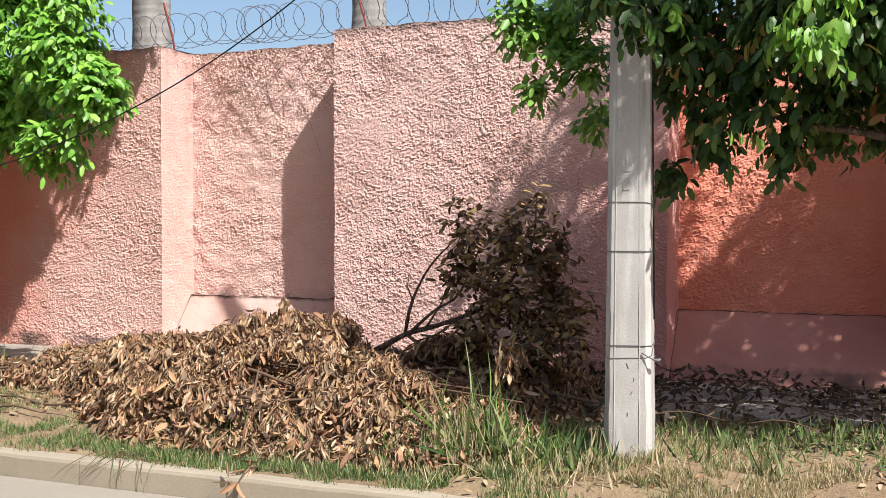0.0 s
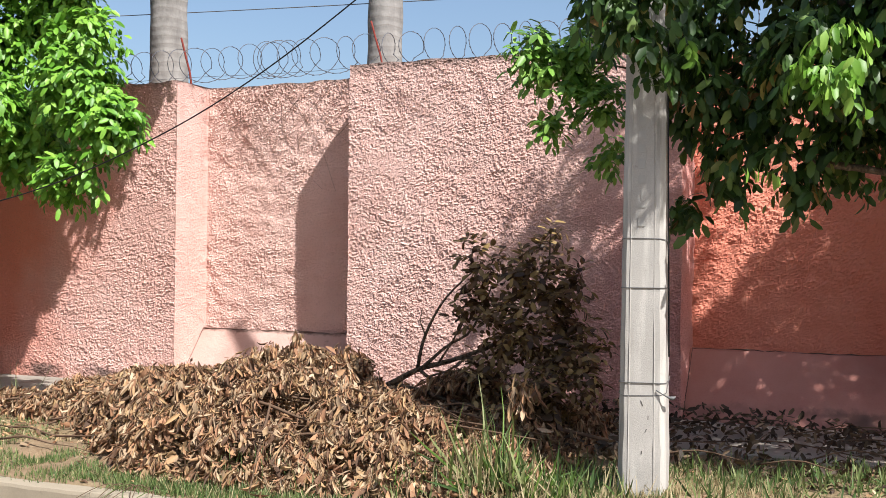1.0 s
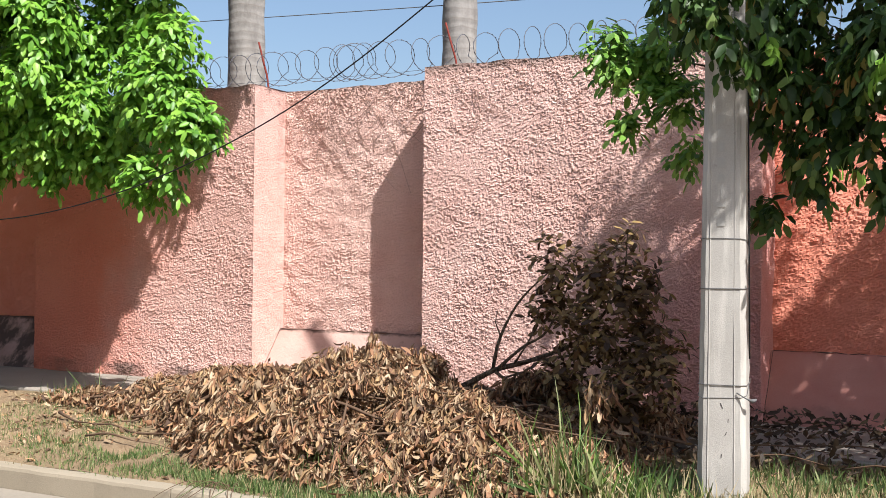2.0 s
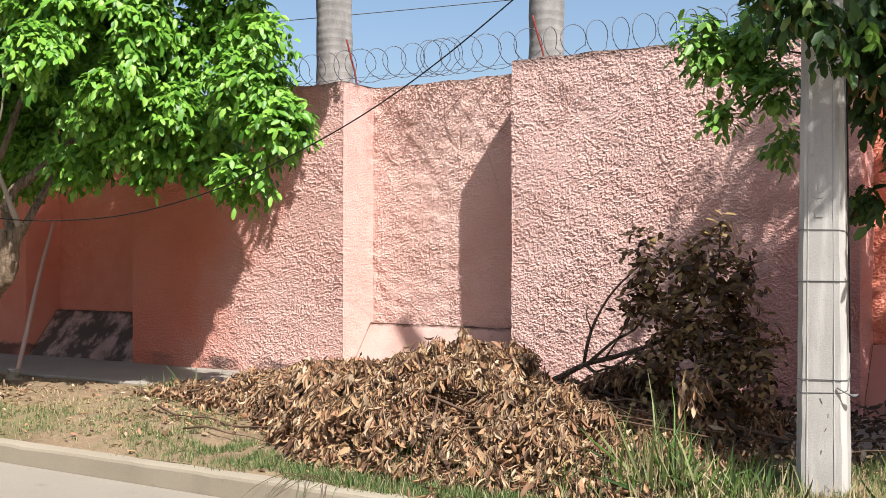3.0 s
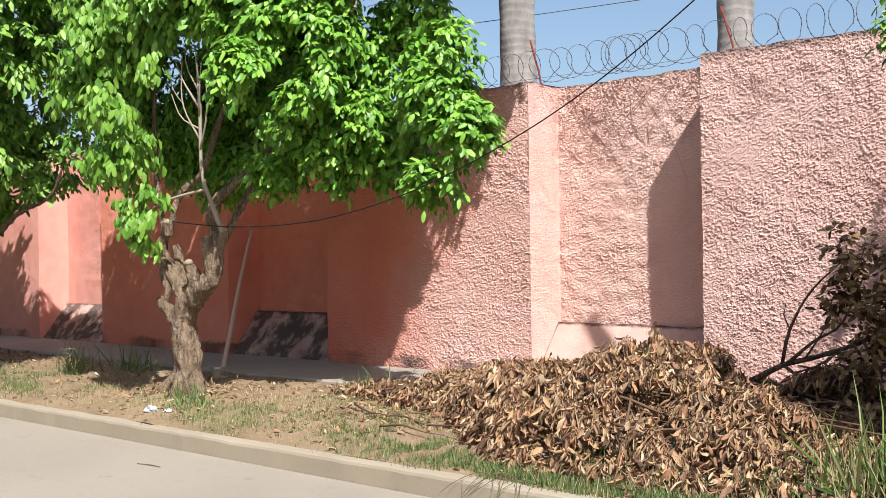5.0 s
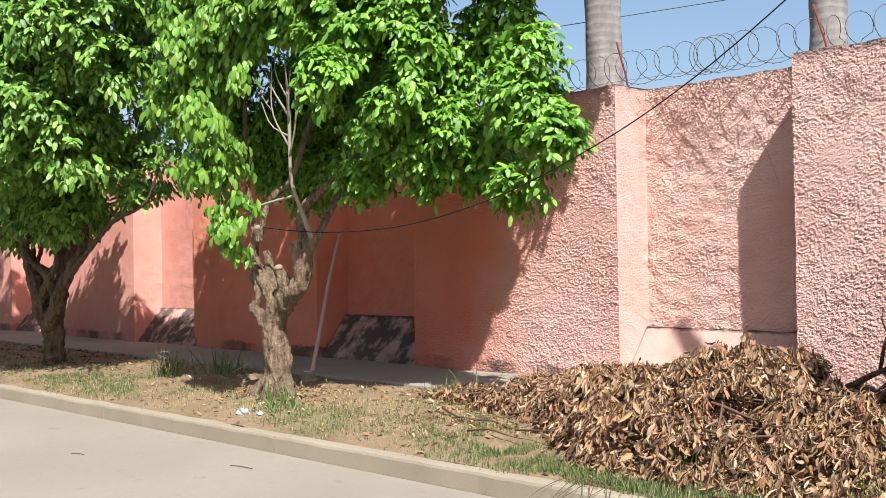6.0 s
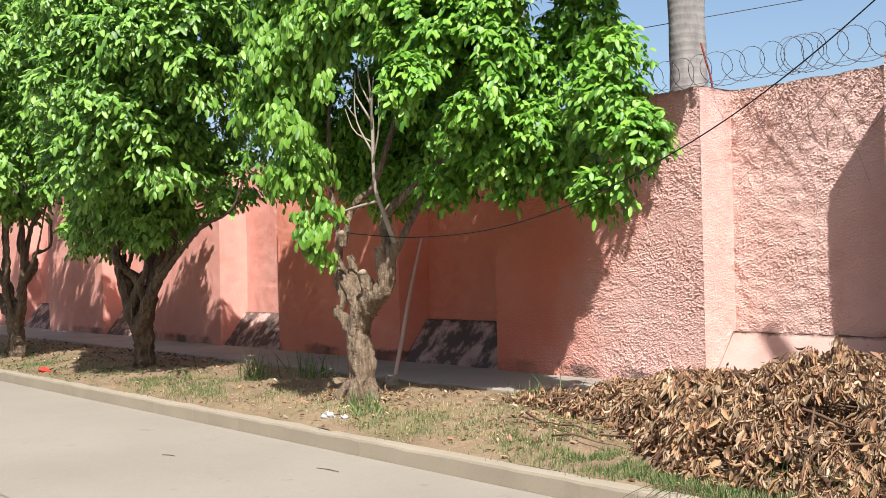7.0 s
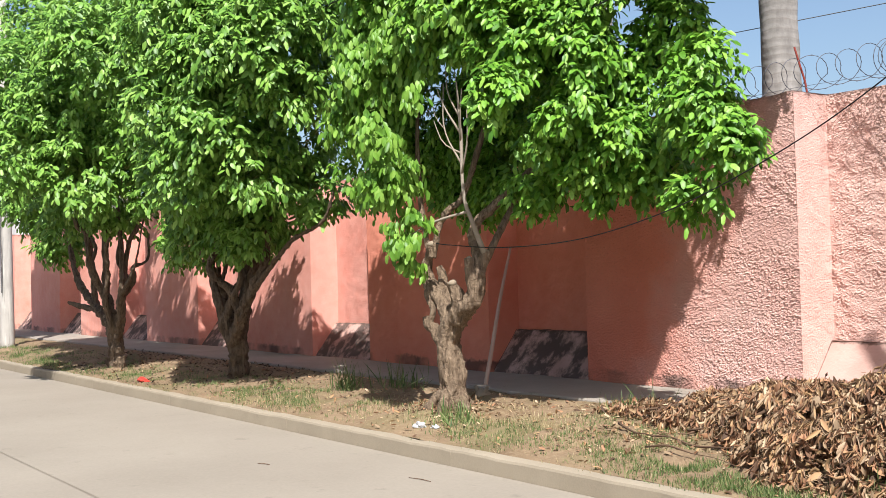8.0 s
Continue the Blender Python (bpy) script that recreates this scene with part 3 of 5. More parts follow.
for z, dy in ((3.10, 0.0),):
    line = [(xx, 0.32 + dy, z + 0.012 * np.sin(xx * 2.1)) for xx in np.linspace(-9, 6.5, 60)]
    part("line_wire", data_of("line_wire", *tube_rings(line, [0.0022] * 60, 4), STEEL, True), wire_coil)
for bx in (-7.1, -4.6, -2.02, 0.17, 2.7, 5.2):
    arm = [(bx + 0.03, 0.30, 2.98, 0.013), (bx, 0.30, 3.16, 0.013), (bx - 0.05, 0.30, 3.32, 0.013), (bx - 0.11, 0.30, 3.52, 0.012)]
    part("bracket", tubes("bracket", [arm], RUST, 4, step=0.05), wire_coil, "rust-red steel bracket")

# ---------------------------------------------------------------- palms behind the wall
for px, py, r in ((-5.82, 1.15, 0.205), (-2.87, 1.1, 0.215), (-0.21, 1.1, 0.185), (2.08, 1.1, 0.105), (2.32, 1.35, 0.07), (-11.5, 1.2, 0.21)):
    palm = thing("palm_trunk", "smooth grey ringed palm trunk rising behind the wall", "palm", "palms behind the wall")
    zs = np.linspace(-0.05, 7.5, 90)
    bulge = 1 + 0.22 * np.exp(-((zs - 1.0) / 1.4) ** 2) - 0.012 * zs
    lean = RNG.normal() * 0.010
    path = np.stack([px + lean * zs, py + 0 * zs, zs], -1)
    part("trunk", data_of("trunk", *tube_rings(path, r * bulge + 0.004 * np.sin(zs * 62), 28, 0.02, 4.0), PALM, True), palm)

# ---------------------------------------------------------------- concrete post with its wires
POLE = (3.34, -2.43)
post = thing("utility_pole", "tapered grey concrete utility pole standing in the grass verge", "utility pole")
POLE_TURN = radians(7)


def pole_outline(z, grow=0.0):
    """The chamfered square outline of the pole at a height, corner by corner."""
    h = 0.139 - 0.0105 * z
    c = h - 0.030
    pts = []
    for x, y in ((c, -h), (h, -c), (h, c), (c, h), (-c, h), (-h, c), (-h, -c), (-c, -h)):
        k = 1 + grow / h
        pts.append((POLE[0] + k * (x * math.cos(POLE_TURN) - y * math.sin(POLE_TURN)), POLE[1] + k * (x * math.sin(POLE_TURN) + y * math.cos(POLE_TURN)), z))
    return pts


zs = np.linspace(-0.3, 7.2, 160)
v = np.array([q for z in zs for q in pole_outline(z)])
v[:, :2] += ((fuzz(v, 7.0) - 0.5) * 0.006 + (fuzz(v, 22.0) - 0.5) * 0.004)[:, None]
f = [(k * 8 + j, k * 8 + (j + 1) % 8, k * 8 + 8 + (j + 1) % 8, k * 8 + 8 + j) for k in range(len(zs) - 1) for j in range(8)]
f += [tuple(range(8))[::-1], tuple(range((len(zs) - 1) * 8, len(zs) * 8))]
me = data_of("shaft", v, f, POST, True)
me.set_sharp_from_angle(angle=radians(30))
part("shaft", me, post)
for z, drop, r in ((0.57, 0.0, 0.0026), (0.545, 0.05, 0.0020), (1.12, 0.0, 0.0030), (1.385, -0.025, 0.0022)):
    ring = [(x, y, z + drop * (y - POLE[1]) / 0.14) for x, y, _ in pole_outline(z, 0.003)]
    ring = np.array([*ring, ring[0]])
    t = np.linspace(0, 8, 65)
    ring = np.stack([np.interp(t, np.arange(9), ring[:, i]) for i in range(3)], -1)
    part("wire_band", data_of("wire_band", *tube_rings(ring, [r] * 65, 5), GREYWIRE, True), post, "thin dark wire wound round the pole")
part("tail", tubes("tail", [[(3.44, -2.56, 0.53, 0.004), (3.50, -2.57, 0.50, 0.004), (3.53, -2.56, 0.49, 0.012), (3.55, -2.55, 0.50, 0.004)]], GREYWIRE, 5, step=0.01), post, "loose end of the binding wire")
part("conduit", tubes("conduit", [[(3.492, -2.47, 0.72, 0.005), (3.482, -2.47, 1.6, 0.005), (3.466, -2.47, 3.0, 0.005), (3.43, -2.46, 6.0, 0.005)]], BLACK, 8, step=0.2), post, "dark cable running up the pole")
# raised lettering that cannot be read: plain bars up the front face
def on_pole(bm, side, z):
    """Moves a small piece, built round the origin, to the pole's front face."""
    h = 0.139 - 0.0105 * z
    bmesh.ops.transform(bm, matrix=Matrix.Translation((POLE[0], POLE[1], 0)) @ Matrix.Rotation(POLE_TURN, 4, "Z") @ Matrix.Translation((side, -h, z)), verts=bm.verts)
    return bm


for z, h, w in ((1.50, 0.05, 0.045), (1.59, 0.012, 0.05), (1.66, 0.06, 0.012), (1.75, 0.05, 0.04), (1.84, 0.055, 0.045), (1.93, 0.05, 0.04), (2.01, 0.05, 0.045), (2.09, 0.05, 0.045)):
    part("mark", bm_data("mark", on_pole(box(-w / 2, w / 2, -0.004, 0.006, -h / 2, h / 2, 0.003), -0.012, z), DARKMARK), post, "worn cast mark")
# faint seams left by the mould boards
for side in (-0.078, 0.071):
    seam = [(POLE[0] + side * (1 - 0.06 * z) * math.cos(POLE_TURN) + (0.139 - 0.0105 * z) * math.sin(POLE_TURN), POLE[1] + side * (1 - 0.06 * z) * math.sin(POLE_TURN) - (0.139 - 0.0105 * z) * math.cos(POLE_TURN), z, 0.0035) for z in np.linspace(-0.1, 6.5, 30)]
    part("seam", tubes("seam", [seam], POST, 5, 0.3, 9.0), post, "rough casting seam")
# thin dark nicks low on the shaft
for i in range(4):
    h = 0.006 + 0.016 * RNG.random()
    bm = box(-0.0022, 0.0022, -0.003, 0.004, -h, h, 0.001)
    bmesh.ops.rotate(bm, matrix=Matrix.Rotation(0.25 * RNG.normal(), 3, "Y"), verts=bm.verts)
    part("nick", bm_data("nick", on_pole(bm, 0.035 + 0.035 * RNG.normal(), 0.14 + 0.10 * i + 0.06 * RNG.random()), CHIP), post, "dark nick in the concrete")

pole_far = thing("utility_pole", "pale concrete utility pole far down the street", "utility pole")
part("shaft", tubes("shaft", [[(-22.3, -2.55, -0.35, 0.17), (-22.3, -2.55, 3.0, 0.14), (-22.3, -2.55, 8.5, 0.10)]], POST, 14, step=0.5), pole_far)
for i in range(5):
    part("wire_band", tubes("wire_band", [[(-22.13 - 0.01 * i, -2.7, 1.2 + 0.25 * i, 0.012), (-22.1, -2.72, 2.0 + 0.2 * i, 0.012), (-22.14, -2.7, 3.4, 0.012)]], GREYWIRE, 5, step=0.1), pole_far)


def cable(name, ends, sag, r, material, label, count=60):
    a, b = np.array(ends[0], float), np.array(ends[1], float)
    t = np.linspace(0, 1, count)[:, None]
    p = a + (b - a) * t - np.array((0, 0, 1.0)) * sag * 4 * t * (1 - t)
    ob = part(name, data_of(name, *tube_rings(p, [r] * count, 7), material, True))
    return tagged(ob, label, "cable")


low = smooth_path([(3.33, -2.44, 4.35), (2.4, -2.5, 3.64), (1.39, -2.5, 2.965), (0.59, -2.5, 2.49), (-0.2, -2.5, 2.13), (-1.2, -2.5, 1.80), (-2.29, -2.5, 1.60), (-3.4, -2.5, 1.56), (-4.3, -2.52, 1.62), (-4.66, -2.47, 1.66)], 90)
tagged(part("cable", data_of("cable", *tube_rings(low, [0.0052] * 90, 7), BLACK, True)), "black cable slung low from the pole into the tree", "cable")
cable("cable", ((3.34, -2.6, 5.6), (-22.3, -2.6, 6.6)), 1.5, 0.010, BLACK, "black overhead cable between the street poles")
cable("cable", ((3.34, -2.5, 5.75), (-22.3, -2.5, 6.75)), 1.5, 0.007, BLACK, "thin black overhead cable between the street poles")
drop = smooth_path([(3.34, -2.5, 4.75), (1.0, -2.75, 4.05), (-1.0, -2.45, 3.76), (-2.0, -2.4, 3.64), (-2.95, -2.4, 3.52), (-3.6, -2.2, 3.52), (-4.0, -1.95, 3.6)], 60)
tagged(part("cable", data_of("cable", *tube_rings(drop, [0.008] * 60, 7), BLACK, True)), "black cable running from the pole into the crown", "cable")
cable("cable", ((-11.5, 1.38, 4.52), (2.08, 1.2, 3.84)), 0.05, 0.005, GREYWIRE, "thin grey wire above the yard")

# ---------------------------------------------------------------- trees
NEAR_CLUMPS = [(-1.41, -1.9, 3.08, 0.295), (-2.22, -1.4, 3.60, 0.34), (-2.34, -1.5, 4.14, 0.38), (-1.47, -1.9, 2.70, 0.33), (-1.16, -1.9, 2.39, 0.25), (-1.48, -1.9, 1.98, 0.26), (-2.56, -1.5, 2.86, 0.47), (-2.77, -1.8, 3.14, 0.52), (-2.34, -1.6, 2.35, 0.38), (-2.78, -1.9, 2.44, 0.44), (-2.84, -1.9, 1.99, 0.17), (-3.37, -2.1, 2.21, 0.28), (-3.02, -2.3, 2.87, 0.47), (-2.78, -2.2, 3.58, 0.44)]
NEAR_CLUMPS += [(-3.12, -2.6, 3.61, 0.44), (-3.87, -2.7, 3.97, 0.52), (-3.58, -2.2, 4.42, 0.66), (-2.59, -2.0, 4.30, 0.33), (-5.02, -2.6, 4.60, 0.66), (-4.4, -2.9, 3.54, 0.40), (-5.7, -2.6, 3.99, 0.40), (-5.03, -3.0, 2.99, 0.40), (-4.62, -3.0, 2.35, 0.30), (-5.52, -2.9, 2.37, 0.23), (-4.33, -3.0, 1.79, 0.23), (-4.42, -2.95, 1.54, 0.14)]
NEAR_TOP = [(-3.6, -1.2, 4.95, 0.75), (-4.6, -1.6, 5.4, 0.9), (-5.6, -1.8, 5.2, 0.9), (-6.4, -1.5, 4.9, 0.65), (-3.0, -1.8, 5.2, 0.7), (-6.6, -2.2, 5.4, 0.5), (-2.3, -1.0, 4.75, 0.5), (-1.9, -0.9, 4.85, 0.5)]
NEAR_OVERHANG = [(-1.2, -1.08, 4.46, 0.32), (-1.25, -1.55, 4.46, 0.32), (-1.38, -0.85, 4.55, 0.42), (-1.38, -1.3, 4.55, 0.42), (-1.36, -1.8, 4.50, 0.44), (-2.0, -1.4, 4.85, 0.5), (-2.0, -1.95, 4.80, 0.5), (-2.7, -1.4, 5.0, 0.6), (-2.0, -0.75, 4.62, 0.42), (-2.6, -0.85, 4.8, 0.5), (-3.2, -0.9, 4.7, 0.5)]
NEAR_BACK = [(-5.16, -1.4, 3.17, 0.6), (-4.67, -1.4, 2.53, 0.5), (-3.6, -1.5, 2.7, 0.5), (-4.2, -1.6, 3.8, 0.6), (-4.8, -1.0, 4.2, 0.7), (-5.5, -1.2, 2.4, 0.45), (-5.9, -1.5, 3.2, 0.6), (-5.2, -0.8, 3.7, 0.6), (-6.2, -2.0, 3.9, 0.5), (-6.1, -1.2, 2.7, 0.5), (-6.9, -1.9, 2.8, 0.4), (-6.75, -1.7, 3.2, 0.42), (-7.0, -1.6, 2.45, 0.33), (-6.9, -1.8, 3.65, 0.4)]
MID_CLUMPS = [(-8.9, -2.3, 2.61, 0.75), (-10.16, -2.5, 2.71, 0.8), (-12.0, -2.4, 2.89, 0.75), (-7.82, -2.1, 2.53, 0.42), (-8.21, -2.2, 3.39, 0.78), (-9.26, -2.7, 3.65, 0.9), (-12.2, -2.5, 3.92, 0.9), (-7.51, -2.1, 3.96, 0.52), (-8.43, -2.4, 4.39, 0.9), (-10.19, -2.7, 4.78, 0.99), (-7.66, -2.2, 4.86, 0.6), (-9.4, -2.9, 5.2, 0.8), (-12.0, -2.6, 5.5, 0.85), (-12.1, -2.2, 2.02, 0.42), (-10.11, -2.0, 2.13, 0.48), (-11.1, -1.85, 3.6, 0.9)]
FAR_CLUMPS = [(-14.06, -2.7, 3.04, 0.8), (-16.02, -2.9, 3.3, 1.0), (-18.4, -2.8, 3.4, 0.95), (-13.72, -2.5, 3.8, 0.72), (-14.59, -3.0, 4.38, 1.1), (-18.0, -2.9, 4.8, 1.2), (-15.15, -2.8, 5.5, 1.2), (-13.32, -2.6, 5.3, 0.9), (-17.2, -2.7, 6.3, 1.3), (-17.6, -2.6, 2.34, 0.55), (-18.3, -2.4, 4.2, 1.0)]
LAST_CLUMPS = [(-24.3, -2.5, 4.2, 1.3), (-25.2, -2.7, 5.9, 1.5), (-23.2, -2.6, 5.6, 1.1), (-26.6, -2.4, 4.6, 1.3), (-24.8, -1.8, 5.0, 1.4)]
RIGHT_CLUMPS = [(2.51, -2.0, 2.65, 0.15), (2.71, -2.0, 2.49, 0.17), (2.82, -2.0, 2.66, 0.14), (2.65, -2.0, 2.25, 0.10), (2.97, -2.0, 2.34, 0.13), (2.93, -1.7, 2.03, 0.07), (3.54, -2.3, 2.57, 0.2), (3.30, -2.82, 2.62, 0.13), (3.47, -2.86, 2.52, 0.13), (3.24, -2.78, 2.85, 0.2), (3.55, -2.84, 2.82, 0.22), (3.50, -2.80, 2.30, 0.05), (3.52, -2.0, 2.31, 0.24), (3.5, -1.9, 1.95, 0.19), (3.47, -1.9, 1.60, 0.10), (3.82, -2.2, 2.44, 0.28), (3.84, -2.1, 2.03, 0.24), (3.81, -2.1, 1.76, 0.09), (4.15, -2.2, 2.15, 0.28)]
RIGHT_CLUMPS += [(4.25, -2.6, 2.47, 0.24), (4.17, -2.1, 1.78, 0.13), (4.45, -2.5, 2.35, 0.25), (4.42, -2.1, 2.0, 0.24), (4.7, -2.1, 2.07, 0.3), (4.7, -2.1, 1.75, 0.13), (4.7, -2.4, 2.47, 0.32), (3.89, -2.2, 2.83, 0.34), (4.37, -2.3, 2.87, 0.38), (4.82, -2.4, 2.77, 0.41), (3.42, -2.2, 2.95, 0.22), (5.05, -2.2, 2.2, 0.45)]
RIGHT_TOP = [(5.1, -2.2, 2.75, 0.53), (4.5, -1.7, 3.5, 0.5), (4.9, -2.4, 3.4, 0.6), (5.8, -2.4, 3.0, 0.7), (6.3, -2.2, 3.6, 0.8), (5.3, -2.0, 4.2, 0.9), (4.5, -1.4, 3.4, 0.6), (6.9, -2.0, 2.9, 0.7), (6.5, -1.1, 4.2, 0.7), (7.3, -1.0, 4.6, 0.75), (7.6, -0.7, 4.2, 0.6), (7.2, -1.8, 5.2, 1.0), (5.6, -0.9, 3.3, 0.5), (6.8, -0.9, 3.7, 0.7), (7.8, -2.0, 4.0, 0.9), (4.7, -1.4, 4.5, 0.55), (5.3, -1.7, 5.3, 0.9), (6.4, -2.4, 5.4, 0.9), (4.75, -3.3, 3.95, 0.34), (5.6, -3.7, 5.2, 0.45), (5.1, -3.0, 4.0, 0.40)]


def make_tree(label, limbs, bark, crowns, material, leaf, seed, density, sides=26, lumps=0.30, hang=0.55, group="street trees", gaps=0.43, girth=0.62, grain=9.0, sunward=1.1):
    tree = thing("tree", label, "tree", group)
    slim = [[(x, y, z, girth * r) for x, y, z, r in limb] for limb in limbs]
    part("trunk", tubes("trunk", slim[:1], bark, sides, lumps, grain, 0.03), tree)
    for limb in slim[1:]:
        part("limb", tubes("limb", [limb], bark, sides, lumps, grain, 0.03), tree)
    for i, (clumps, dens) in enumerate(crowns):
        part("crown", crown("crown", clumps, density * dens, leaf, material, seed + i, hang, gaps=gaps, sunward=sunward), tree)
    return tree


NEAR_FRONT = [(-4.4, -2.9, 3.75, 0.35), (-4.95, -3.1, 3.46, 0.3), (-3.9, -3.25, 3.08, 0.2), (-4.42, -3.25, 2.79, 0.25), (-5.16, -3.2, 3.04, 0.25), (-4.42, -3.2, 2.32, 0.22), (-5.2, -2.85, 3.95, 0.33), (-3.7, -2.85, 3.8, 0.31)]
NEAR_BROW = [(-2.9, -2.9, 2.95, 0.28), (-2.5, -2.5, 2.9, 0.28), (-2.45, -2.3, 3.3, 0.28), (-2.3, -2.0, 2.55, 0.25), (-2.37, -2.2, 3.85, 0.33), (-4.6, -2.6, 4.5, 0.46), (-3.4, -2.7, 4.25, 0.42)]
MID_FRONT = [(-9.3, -2.5, 2.1, 0.45), (-10.5, -2.6, 2.0, 0.45), (-8.7, -2.6, 2.1, 0.38), (-11.3, -2.5, 2.1, 0.4), (-7.31, -3.4, 4.12, 0.56), (-8.69, -3.4, 4.01, 0.54), (-7.95, -3.4, 4.59, 0.59), (-7.0, -3.0, 4.6, 0.6), (-6.9, -2.9, 3.7, 0.4), (-8.6, -3.6, 2.8, 0.6), (-8.7, -3.65, 3.7, 0.7), (-7.9, -3.5, 3.3, 0.6), (-7.9, -3.4, 4.2, 0.7), (-8.6, -3.6, 4.7, 0.8), (-7.5, -3.1, 2.75, 0.45), (-9.4, -3.2, 3.0, 0.7), (-8.4, -2.9, 5.2, 0.8)]
FAR_FRONT = [(-12.6, -3.7, 3.2, 0.7), (-13.0, -3.8, 4.3, 0.9), (-12.2, -3.6, 5.0, 0.9), (-13.8, -3.9, 3.7, 0.7), (-14.2, -4.2, 4.8, 0.9), (-13.3, -4.7, 3.4, 0.6)]


def stems(base, count, height, spread, seed):
    """Slender twisting stems that fan out from one short trunk."""
    r = np.random.default_rng(seed)
    out = []
    for k in range(count):
        a = 2 * np.pi * (k + 0.6 * r.random()) / count
        e = np.array((math.cos(a), 0.75 * math.sin(a), 0.0))
        limb, p = [], np.array(base, float) + e * 0.06
        rad, tall = 0.085 + 0.05 * r.random(), height * (0.75 + 0.4 * r.random())
        for s in np.linspace(0, 1, 7):
            q = p + e * spread * s ** 1.3 + np.array((0, 0, tall * s)) + 0.07 * r.normal(size=3) * min(1.0, 4 * s)
            limb.append((*q, rad * (1 - 0.65 * s)))
        out.append(limb)
    return out


near_limbs = [
    [(-4.32, -2.5, -0.3, 0.27), (-4.32, -2.5, -0.1, 0.22), (-4.31, -2.5, 0.0, 0.17), (-4.31, -2.5, 0.09, 0.145), (-4.32, -2.5, 0.32, 0.122), (-4.37, -2.5, 0.54, 0.122), (-4.36, -2.5, 0.66, 0.108), (-4.28, -2.5, 0.83, 0.112), (-4.14, -2.5, 0.94, 0.105), (-3.98, -2.5, 1.02, 0.09), (-3.9, -2.48, 1.15, 0.078), (-3.87, -2.46, 1.35, 0.066), (-3.95, -2.43, 1.52, 0.056), (-4.04, -2.4, 1.72, 0.046)],
    [(-4.38, -2.5, 0.56, 0.08), (-4.51, -2.55, 0.72, 0.062), (-4.57, -2.6, 0.81, 0.055), (-4.60, -2.62, 0.89, 0.038)],
    [(-4.57, -2.6, 0.83, 0.04), (-4.52, -2.58, 0.95, 0.038), (-4.62, -2.56, 1.07, 0.043), (-4.68, -2.54, 1.16, 0.034)],
    [(-4.29, -2.5, 0.8, 0.095), (-4.41, -2.5, 0.96, 0.085), (-4.56, -2.5, 1.11, 0.073), (-4.69, -2.5, 1.23, 0.072), (-4.75, -2.5, 1.36, 0.062), (-4.68, -2.5, 1.51, 0.052), (-4.64, -2.5, 1.65, 0.05)],
    [(-4.17, -2.5, 0.88, 0.085), (-4.1, -2.56, 1.07, 0.066), (-4.12, -2.6, 1.18, 0.056), (-4.12, -2.62, 1.24, 0.05)],
    [(-4.36, -2.46, 0.9, 0.06), (-4.53, -2.42, 1.12, 0.052), (-4.59, -2.4, 1.3, 0.045), (-4.64, -2.4, 1.4, 0.035)],
    [(-3.92, -2.5, 1.05, 0.06), (-3.89, -2.54, 1.28, 0.055), (-3.9, -2.56, 1.39, 0.05), (-3.91, -2.56, 1.47, 0.048)],
    [(-3.88, -2.45, 1.28, 0.055), (-3.83, -2.43, 1.45, 0.048), (-3.81, -2.42, 1.54, 0.04)],
    [(-4.0, -2.42, 1.6, 0.05), (-4.04, -2.4, 1.74, 0.046), (-4.0, -2.35, 1.86, 0.045), (-3.92, -2.25, 1.97, 0.046), (-3.7, -2.1, 2.2, 0.04), (-3.2, -1.9, 2.55, 0.034), (-2.6, -1.6, 2.9, 0.028), (-2.1, -1.4, 3.4, 0.015)],
    [(-3.86, -2.45, 1.35, 0.04), (-3.82, -2.35, 1.54, 0.034), (-3.84, -2.25, 1.68, 0.034), (-3.84, -2.1, 1.9, 0.034), (-3.7, -1.9, 2.3, 0.032), (-3.2, -1.7, 3.0, 0.026), (-3.3, -1.6, 3.6, 0.015)],
    [(-4.63, -2.5, 1.5, 0.04), (-4.55, -2.45, 1.83, 0.034), (-4.44, -2.4, 1.99, 0.034), (-4.31, -2.3, 2.15, 0.03), (-4.15, -2.1, 2.9, 0.026), (-4.0, -1.9, 3.7, 0.018)],
    [(-4.66, -2.5, 1.5, 0.035), (-4.78, -2.5, 1.9, 0.028), (-4.85, -2.5, 2.6, 0.025), (-4.8, -2.5, 3.4, 0.016)],
    [(-3.4, -1.95, 2.4, 0.025), (-2.8, -1.6, 2.3, 0.02), (-2.05, -1.25, 2.25, 0.012)],
    [(-4.3, -2.6, 0.12, 0.06), (-4.22, -2.72, -0.05, 0.05), (-4.15, -2.85, -0.2, 0.03)], [(-4.38, -2.58, 0.12, 0.06), (-4.5, -2.68, -0.05, 0.05), (-4.6, -2.75, -0.2, 0.03)], [(-4.24, -2.5, 0.12, 0.06), (-4.1, -2.5, -0.03, 0.045), (-4.0, -2.52, -0.2, 0.03)],
]
near_tree = make_tree("pruned street tree with gnarled peeling trunk and bright green crown", near_limbs, BARK, [(NEAR_CLUMPS[:19], 1.0), (NEAR_BACK, 0.65), (NEAR_TOP, 0.30), (NEAR_BROW, 1.0)], LEAF_NEAR, 0.094, 11, 185, sides=40, girth=1.0, lumps=0.27, gaps=0.435, grain=12.0)
part("crown", crown("crown", NEAR_OVERHANG, 88, 0.094, LEAF_NEAR, 19, gaps=0.40), near_tree)
part("hanging_foliage", crown("hanging_foliage", NEAR_CLUMPS[19:] + NEAR_FRONT, 112, 0.105, LEAF_PALE, 17, 1.5, gaps=0.45, sunward=0.6), near_tree, "pale drooping shoots")
